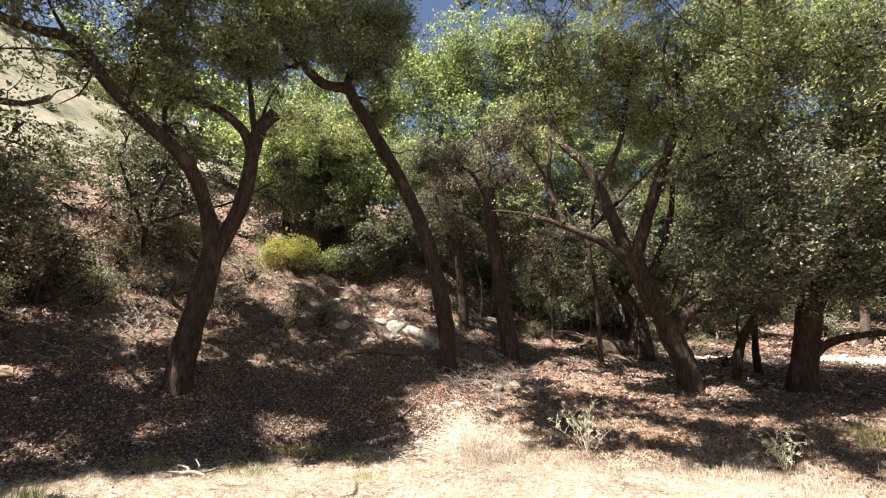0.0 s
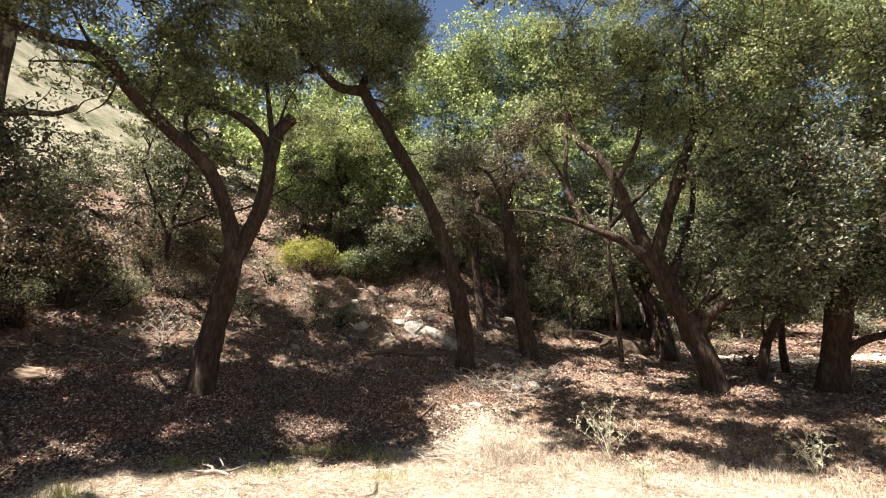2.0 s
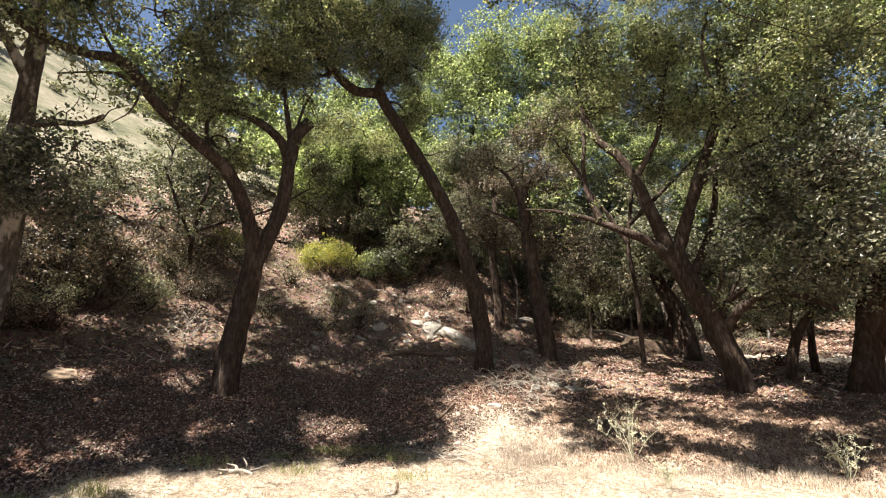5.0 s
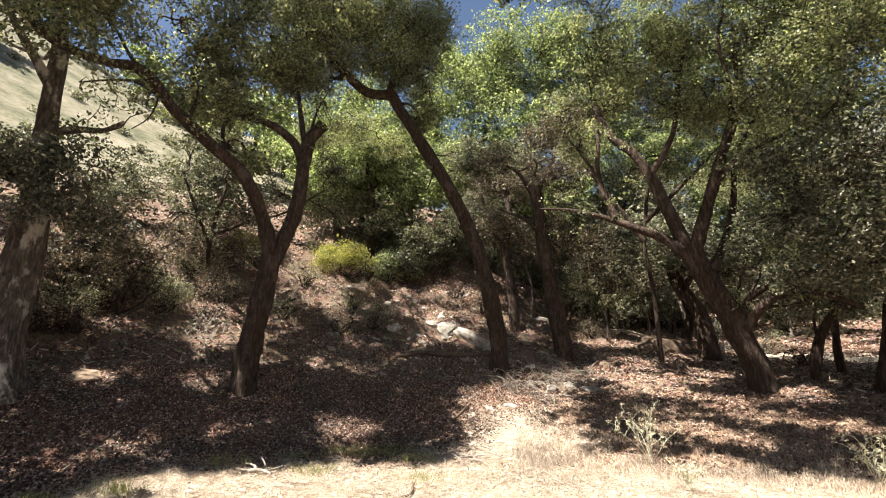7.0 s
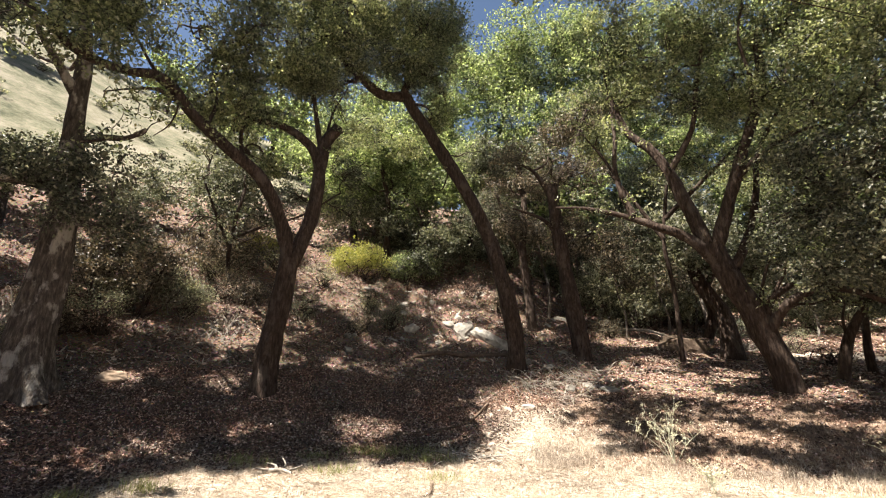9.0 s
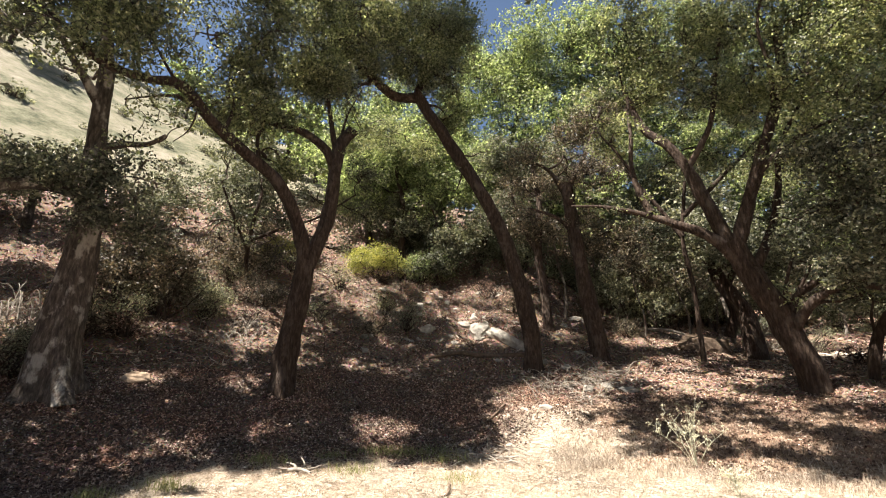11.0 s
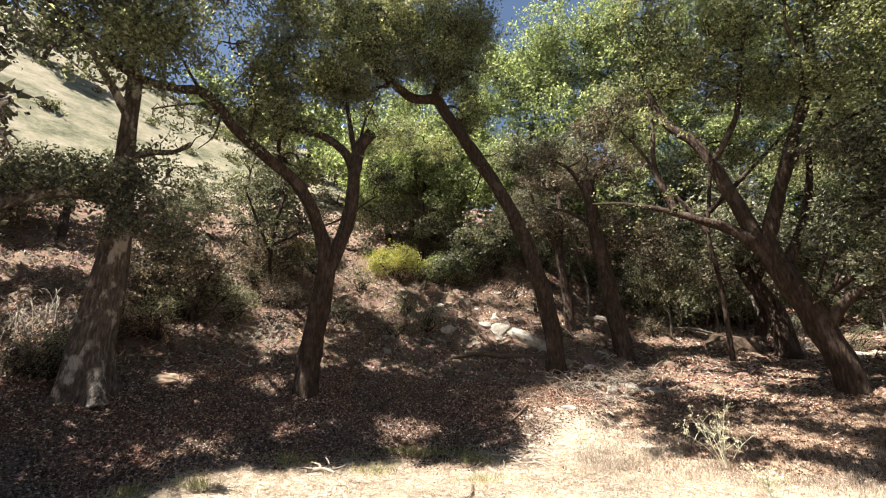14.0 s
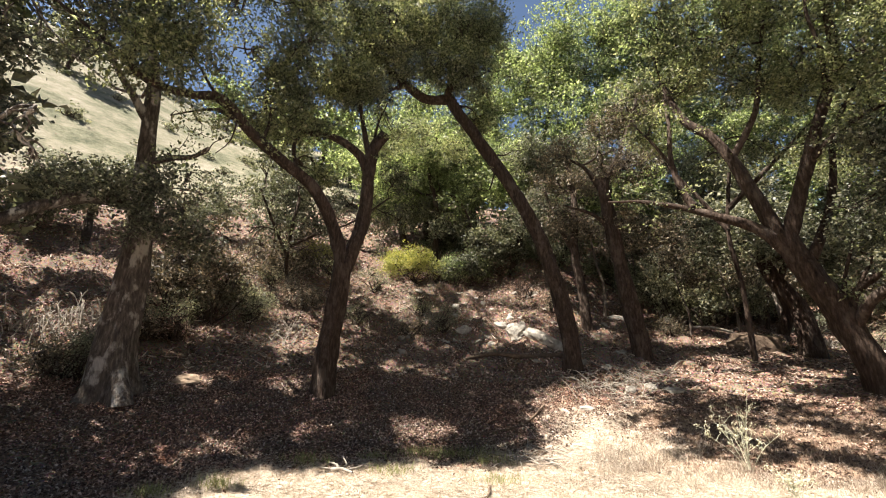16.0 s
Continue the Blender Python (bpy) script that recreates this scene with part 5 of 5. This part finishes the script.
kinds = [hill_oak(81, 7.5, SUNLIT_TONE_LEAF), hill_oak(82, 6.5, OAK_LEAF), hill_oak(83, 8.5, SUNLIT_TONE_LEAF)]
rng = np.random.default_rng(9)
spots = []
for az in np.arange(-16, 66, 6.0):
    for r in (27.0, 35.0, 45.0, 58.0):
        a = az + rng.uniform(-1.8, 1.8) + (r % 7) * 0.3
        spots.append((a, r + rng.uniform(-2, 2)))
for a, r in ((-24, 34), (-30, 46), (-27, 60), (-36, 58), (-45, 66), (-20, 42), (-52, 50)):
    spots.append((a, r))
spots = [(a, r) for a, r in spots if not (a > 33 and r < 31)]
for i, (a, r) in enumerate(spots):
    x, y = r * math.sin(radians(a)), r * math.cos(radians(a))
    size = rng.uniform(0.8, 1.2)
    m = pose(x, y, float(ground_z(x, y)) - 0.1, 0, 0, rng.uniform(0, 360))
    if i < 3:
        kinds[i].matrix_basis = m
    else:
        copy_thing(kinds[int(rng.integers(3))], m)


dot = bush("hill_shrub", "low grey green shrub dotting the dry hillside", "bush", -30, 42, [(0, 0, 0.25, 0.5, 0.25), (0.4, 0.3, 0.2, 0.4, 0.2)], GREY_LEAF, BARK, 79, 0.16, 0.8, 60, group="shrubs of the open hill")
rng = np.random.default_rng(14)
for k in range(36):
    a, r = rng.uniform(-60, -24), rng.uniform(36, 78)
    x, y = r * math.sin(radians(a)), r * math.cos(radians(a))
    copy_thing(dot, pose(x, y, float(ground_z(x, y)), 0, 0, rng.uniform(0, 360)))


# unseen oaks added round the back of the clearing to cut sky light
edge = hill_oak(84, 11.0, OAK_LEAF)
tagged(edge, label="unseen tall oak added behind the camera to block sky light", group="oaks round the clearing")
for k, (a, r) in enumerate(((-78, 12), (-98, 13), (-118, 14), (-140, 13), (-162, 15), (176, 16), (154, 17), (136, 20), (112, 21), (92, 18), (74, 19))):
    m = pose(r * math.sin(radians(a)), r * math.cos(radians(a)), float(ground_z(r * math.sin(radians(a)), r * math.cos(radians(a)))) - 0.1, 0, 0, k * 77)
    if k == 0:
        edge.matrix_basis = m
    else:
        copy_thing(edge, m)

# ---------------------------------------------------------------- rocks
def rock(label, x, y, sx, sy, sz, turn, seed, sink=0.35, mat=STONE, group="rocks on the slope"):
    bm = bmesh.new()
    bmesh.ops.create_icosphere(bm, subdivisions=3, radius=1)
    cut = np.random.default_rng(int(seed * 10))
    planes = [(Vector(d), s) for d, s in zip(unit(cut.normal(size=(9, 3))), cut.uniform(0.55, 0.85, 9))]
    for v in bm.verts:
        for d, s in planes:
            over = v.co.dot(d) - s
            if over > 0:
                v.co -= d * over
        n = noise.noise(v.co * 1.3 + Vector((seed, 0, 0))) * 0.3 + noise.noise(v.co * 3.1 + Vector((0, seed, 0))) * 0.14
        v.co = v.co * (1 + n)
        v.co = Vector((v.co.x * sx, v.co.y * sy, max(-0.6, min(0.75, v.co.z)) * sz))
    me = bpy.data.meshes.new("rock")
    bm.to_mesh(me)
    bm.free()
    me.materials.append(mat)
    ob = tagged(new("rock", me), label=label, category="rock", group=group)
    e = 0.6
    dx = (float(ground_z(x + e, y)) - float(ground_z(x - e, y))) / (2 * e)
    dy = (float(ground_z(x, y + e)) - float(ground_z(x, y - e))) / (2 * e)
    ob.matrix_world = pose(x, y, float(ground_z(x, y)) + sz * (0.5 - sink), math.degrees(math.atan(dy)), -math.degrees(math.atan(dx)), 0) @ pose(0, 0, 0, 0, 0, turn)
    return ob


slab = rock("pale sunlit stone slab sloping down the bank", 1.32, 15.90, 0.95, 0.34, 0.3, 0, 1.0)
top, low = Vector((0.77, 16.28, 2.80)), Vector((2.07, 15.26, 2.09))
run = (low - top).normalized()
side = run.cross(Vector((-0.2, -0.75, 0.6))).normalized()
slab.matrix_world = Matrix.Translation((top + low) / 2 + Vector((0, -0.05, 0.06))) @ Matrix((run, run.cross(side) * -1, side)).transposed().to_4x4()
rock("pale stone beside the slab in dappled light", 0.50, 16.44, 0.6, 0.4, 0.25, 70, 2.0)
rock("small pale stone on the slope", -0.02, 16.85, 0.35, 0.25, 0.2, 10, 3.0)
rock("flat tan stone in the leaf litter", -7.45, 10.10, 0.40, 0.3, 0.13, 25, 4.0, 0.5, TAN_STONE)
rock("flat pale stone in the leaf litter", -10.10, 12.67, 0.25, 0.2, 0.12, 30, 5.0)
rock("grey stone under the trees", 1.45, 19.30, 0.45, 0.4, 0.25, 0, 6.0)
rock("grey stone under the trees", -1.32, 16.00, 0.3, 0.22, 0.18, 50, 7.0)
rock("grey stone under the trees", 4.68, 19.03, 0.35, 0.3, 0.2, 20, 8.0)
# rock shape in the fallen wood brown, darker than the stones
rock("dark brown rock shape on the bank", 8.48, 16.50, 1.0, 0.7, 0.55, 10, 9.0, mat=BROWNWOOD)
rock("grey stone by the fallen twigs", 3.85, 12.83, 0.22, 0.18, 0.14, 40, 61.0)
rock("grey stone by the fallen twigs", 4.26, 12.44, 0.28, 0.2, 0.14, 10, 62.0)
rock("grey stone by the fallen twigs", 3.20, 12.50, 0.2, 0.16, 0.12, 70, 63.0)
rock("pale stone half buried beside the path", 1.92, 11.34, 0.2, 0.15, 0.09, 20, 64.0)
rng = np.random.default_rng(21)
for k in range(70):
    a, r = rng.uniform(-13, 14), rng.uniform(14.2, 20.5)
    s = rng.uniform(0.06, 0.17)
    rock("small pale stone in the litter of the slope", r * math.sin(radians(a)), r * math.cos(radians(a)), s * 1.3, s, s * 0.6, rng.uniform(0, 180), 10.0 + k, 0.55, group="small stones")


# ---------------------------------------------------------------- fallen wood
def fallen(name, label, category, ways, mat, sides=8):
    """ways: (first radius, last radius, points as x, y, height over the ground)."""
    tubes = []
    for i, (r0, r1, pts) in enumerate(ways):
        p = [(x, y, float(ground_z(x, y)) + h) for x, y, h in pts]
        line, rad = smooth_line(p, list(np.linspace(r0, r1, len(p))), 0.06)
        tubes.append(tube(line, rad, sides, 0.2, i * 3.3 + pts[0][0]))
    return tagged(new(name, tubes_mesh(name, tubes, mat)), label=label, category=category)


x0, y0 = -2.59, 7.36
fallen("dead_branch", "bleached forked dead branch lying in the grass", "branch",
       [(0.032, 0.022, [(x0 - 0.25, y0 - 0.05, 0.03), (x0, y0, 0.07), (x0 + 0.2, y0 - 0.08, 0.04)]), (0.022, 0.008, [(x0, y0, 0.06), (x0 + 0.05, y0 + 0.1, 0.12), (x0 - 0.05, y0 + 0.2, 0.2)]),
        (0.03, 0.008, [(x0 - 0.05, y0, 0.06), (x0 - 0.12, y0 + 0.12, 0.10), (x0 - 0.32, y0 + 0.3, 0.08)]), (0.025, 0.008, [(x0 + 0.05, y0, 0.05), (x0 + 0.20, y0 + 0.08, 0.08), (x0 + 0.26, y0 + 0.25, 0.10)]),
        (0.02, 0.006, [(x0 - 0.1, y0, 0.05), (x0 - 0.3, y0 - 0.1, 0.08), (x0 - 0.42, y0 - 0.05, 0.05)])], DEADWOOD)
xa, ya = -0.86, 9.81
xb, yb = 0.31, 10.45
xc, yc = 0.91, 11.31
fallen("fallen_branch", "long curved brown branch lying on the litter", "branch", [(0.012, 0.026, [(xa, ya, 0.02), (xb, yb, 0.05), (xc, yc, 0.1)]), (0.012, 0.005, [(xb, yb, 0.05), (xb + 0.1, yb + 0.4, 0.1), (xb - 0.1, yb + 0.8, 0.06)])], BROWNWOOD)
xa, ya = -0.28, 6.34
xb, yb = -0.28, 6.79
fallen("fallen_branch", "short dark stick lying in the straw", "branch", [(0.012, 0.018, [(xa - 0.1, ya, 0.02), (xa, ya + 0.05, 0.03), (xb + 0.03, yb, 0.05)]), (0.01, 0.006, [(xa, ya + 0.05, 0.03), (xa + 0.05, ya + 0.2, 0.07)])], BROWNWOOD)
xa, ya = -1.16, 14.30
xb, yb = 0.62, 14.54
xc, yc = 1.93, 14.62
# dark log in place of the shadow band left of the leaning oak
fallen("shadow_log", "dark log put in for the trunk shadow of the leaning oak", "log", [(0.05, 0.10, [(xa, ya, 0.03), ((xa + xb) / 2, ya + 0.15, 0.08), (xb, yb - 0.05, 0.06), (xc, yc, 0.08)])], BROWNWOOD, 12)
xa, ya = 7.18, 7.94
xb, yb = 7.41, 7.43
fallen("fallen_branch", "dark broken branch in the shade", "branch", [(0.03, 0.08, [(xa - 0.3, ya, 0.04), (xa, ya, 0.06), (xb, yb, 0.08)])], BROWNWOOD)
xa, ya = 6.91, 18.61
xb, yb = 9.07, 18.44
fallen("fallen_branch", "bleached branch on the bank", "branch", [(0.04, 0.06, [(xa, ya, 0.2), ((xa + xb) / 2, (ya + yb) / 2, 0.15), (xb, yb, 0.06)])], DEADWOOD)


def brush_pile(label, x, y, wide, high, n, seed):
    rng = np.random.default_rng(seed)
    ways = []
    for i in range(n):
        a = rng.uniform(0, 6.28)
        s = rng.normal(size=2) * wide * 0.4
        d = np.array((math.cos(a), math.sin(a))) * rng.uniform(0.3, 0.8)
        h = rng.uniform(0.02, high)
        ways.append((0.014, 0.004, [(x + s[0], y + s[1], h * 0.3), (x + s[0] + d[0] * 0.5, y + s[1] + d[1] * 0.5, h), (x + s[0] + d[0], y + s[1] + d[1], h * rng.uniform(0.3, 1.3))]))
    return tagged(fallen("brush_pile", label, "brush", ways, DEADWOOD, 4), kind="stuff")


brush_pile("tangle of bleached dead twigs on the slope", -10.96, 10.31, 1.3, 0.9, 90, 31)
brush_pile("tangle of bleached dead twigs on the slope", -11.75, 9.95, 1.2, 0.7, 60, 32)
brush_pile("tangle of dry twigs under the shrub", -8.78, 14.32, 1.2, 0.7, 70, 33)
brush_pile("tangle of dry grey twigs in the shade", -6.72, 12.79, 1.3, 0.5, 70, 36)
brush_pile("tangle of dry grey twigs in the shade", -2.66, 16.74, 1.4, 0.4, 60, 37)
brush_pile("tangle of dry grey twigs in the shade", 3.89, 13.45, 1.4, 0.25, 70, 38)
brush_pile("tangle of dry grey twigs by the leaning oak", 2.51, 12.50, 1.2, 0.25, 60, 39)
brush_pile("dry twigs among stones on the bank", 11.54, 17.84, 0.5, 0.5, 40, 34)
brush_pile("dry twigs lying at the edge of the litter", 0.36, 8.64, 1.0, 0.12, 60, 35)


# ---------------------------------------------------------------- weeds and grass
def weed(label, x, y, tall, wide, seed, n=11):
    rng = np.random.default_rng(seed)
    root = tagged(new("weed"), label=label, category="weed", group="tall weeds")
    root.location = (x, y, float(ground_z(x, y)))
    for i in range(n):
        a = rng.uniform(0, 6.28)
        reach = wide * rng.uniform(0.2, 1)
        top = np.array((math.cos(a) * reach, math.sin(a) * reach, tall * rng.uniform(0.45, 1.0)))
        mid = top * (0.35, 0.35, 0.5) + rng.normal(size=3) * 0.03
        line, rad = smooth_line([(0, 0, -0.03), tuple(mid), tuple(top)], [0.006, 0.0045, 0.0025], 0.08)
        stalk, ends = [tube(line, rad, 5)], [top]
        for k in range(5):
            p = line[int(len(line) * rng.uniform(0.4, 0.95))]
            q = p + np.array((rng.normal() * 0.11, rng.normal() * 0.11, rng.uniform(0.05, 0.2)))
            stalk.append(tube(bent(p, q, 0.1, 4, rng), np.linspace(0.005, 0.0025, 4), 4))
            ends.append(q)
        ob = child("stalk", tubes_mesh("stalk", stalk, WEED), root)
        e = np.repeat(np.array(ends), 9, axis=0)
        at = e + rng.normal(size=e.shape) * 0.018
        v, q = blades(rng, at, rng.normal(size=at.shape), rng.uniform(0.02, 0.036, len(at)), rng.uniform(0.014, 0.024, len(at)))
        child("blossom", fast_mesh("blossom", v, q, FLOWER), ob, kind="stuff")
        at = np.vstack([s[0][::23] for s in stalk])
        at = at + rng.normal(size=at.shape) * 0.02
        v, q = blades(rng, at, rng.normal(size=at.shape) + (0, 0, 0.4), rng.uniform(0.03, 0.07, len(at)), rng.uniform(0.006, 0.012, len(at)))
        child("foliage", fast_mesh("foliage", v, q, WEED), ob, kind="stuff")
    return root


weed("tall pale green weed with small flower heads", 3.68, 7.99, 1.15, 0.62, 41, 9)
weed("pale green weed in the dry grass", 6.10, 6.55, 0.45, 0.25, 42, 6)
weed("small pale weed in the straw", 3.50, 6.52, 0.35, 0.2, 43, 5)


def tuft(label, x, y, wide, tall, n, mat, seed, group):
    rng = np.random.default_rng(seed)
    z = float(ground_z(x, y))
    at = rng.normal(size=(n, 3)) * (wide * 0.5, wide * 0.3, 0)
    lean = rng.normal(size=(n, 3)) * 0.45 + (0, 0, 1)
    ln = tall * rng.uniform(0.5, 1.2, n)
    u = unit(lean)
    v, q = blades(rng, at + u * ln[:, None] * 0.42, u, ln, rng.uniform(0.006, 0.012, n), 0.1)
    ob = tagged(new("grass_tuft", fast_mesh("grass_tuft", v, q, mat)), label=label, category="grass", group=group, kind="stuff")
    ob.location = (x, y, z)
    return ob


for k, (x, y, w, h) in enumerate(((-3.38, 7.74, 0.5, 0.22), (-1.79, 7.59, 0.4, 0.22), (-1.26, 8.71, 0.45, 0.25), (-0.66, 8.78, 0.5, 0.25), (-0.28, 8.25, 0.4, 0.22), (-1.71, 8.89, 0.5, 0.18),
                                  (-3.95, 6.26, 0.3, 0.25), (-0.12, 7.15, 0.5, 0.15), (-2.40, 8.47, 0.4, 0.15), (8.23, 6.84, 0.6, 0.35), (8.45, 7.27, 0.6, 0.3), (-3.27, 17.60, 0.3, 0.4), (-4.71, 5.90, 0.3, 0.2))):
    tuft("grey green grass tuft at the edge of the shade", x, y, w, h, 150, GREEN_GRASS, 100 + k, "green grass tufts")


def scatter(rng, n, az0, az1, r0, r1):
    a = np.radians(rng.uniform(az0, az1, n))
    r = np.sqrt(rng.uniform(r0 ** 2, r1 ** 2, n))
    return r * np.sin(a), r * np.cos(a)


def litter(n, r0, r1, size, seed, name, mat, label, straw_lo, straw_hi, flat=0.35, narrow=(0.5, 0.75)):
    rng = np.random.default_rng(seed)
    x, y = scatter(rng, n, -60, 62, r0, r1)
    s = straw_at(x, y) + rng.normal(size=n) * 0.16
    keep = (s >= straw_lo) & (s <= straw_hi)
    if mat is LITTER:
        keep &= rng.random(n) > 0.8 * duff_at(x, y)
    x, y = x[keep], y[keep]
    z = ground_z(x, y) + rng.uniform(0.005, 0.035, len(x))
    at = np.stack([x, y, z], 1)
    aim = rng.normal(size=at.shape) * (1, 1, flat)
    e = 0.3
    aim[:, 2] += aim[:, 0] * (ground_z(x + e, y) - ground_z(x - e, y)) / (2 * e) + aim[:, 1] * (ground_z(x, y + e) - ground_z(x, y - e)) / (2 * e)
    ln = size * rng.uniform(0.6, 1.4, len(at))
    v, q = blades(rng, at, aim, ln, ln * rng.uniform(narrow[0], narrow[1], len(at)), 0.3)
    return tagged(new(name, fast_mesh(name, v, q, mat)), label=label, category="litter", kind="stuff")


litter(190000, 7, 13, 0.052, 71, "leaf_litter", LITTER, "brown dry oak leaves on the ground", -1, 0.55)
litter(110000, 13, 24, 0.082, 72, "leaf_litter", LITTER, "brown dry oak leaves on the slope", -1, 0.55)
litter(26000, 24, 36, 0.18, 78, "leaf_litter", LITTER, "brown dry oak leaves on the far bank", -1, 0.6)
litter(11000, 7, 20, 0.34, 73, "stick_litter", STICK, "thin dry sticks among the leaves", -1, 0.6, 0.2, (0.025, 0.05))
litter(7000, 13, 21, 0.26, 80, "stick_litter", PALE_STICK, "bleached sticks and bark on the slope", -1, 0.6, 0.3, (0.05, 0.16))
litter(110000, 5.2, 12.5, 0.16, 74, "straw_litter", GRASS, "flattened dry straw in the clearing", 0.35, 2, 0.22, (0.03, 0.06))


def standing_grass(n, az0, az1, r0, r1, tall, seed, lo, mat=GRASS, cover=straw_at, label="standing dry straw coloured grass"):
    rng = np.random.default_rng(seed)
    x, y = scatter(rng, n, az0, az1, r0, r1)
    keep = cover(x, y) + rng.normal(size=n) * 0.25 + 0.5 * np.sin(x * 5) * np.sin(y * 6) > lo
    x, y = x[keep], y[keep]
    ln = tall * rng.uniform(0.4, 1.25, len(x))
    u = unit(rng.normal(size=(len(x), 3)) * (0.4, 0.4, 0.1) + (0, 0, 1))
    at = np.stack([x, y, ground_z(x, y)], 1) + u * ln[:, None] * 0.45
    v, q = blades(rng, at, u, ln, rng.uniform(0.005, 0.010, len(x)), 0.1)
    return tagged(new("dry_grass", fast_mesh("dry_grass", v, q, mat)), label=label, category="grass", kind="stuff")


standing_grass(15000, 10, 62, 7.9, 10.2, 0.15, 75, 0.5)
standing_grass(7000, 5, 62, 5.5, 8.5, 0.07, 77, 0.6)
standing_grass(20000, -60, 20, 5.5, 9.0, 0.07, 76, 0.6)
standing_grass(60000, 10, 60, 8.2, 13.2, 0.07, 79, 0.55, BROWN_GRASS, duff_at, "short brown grass in the shade of the oaks")
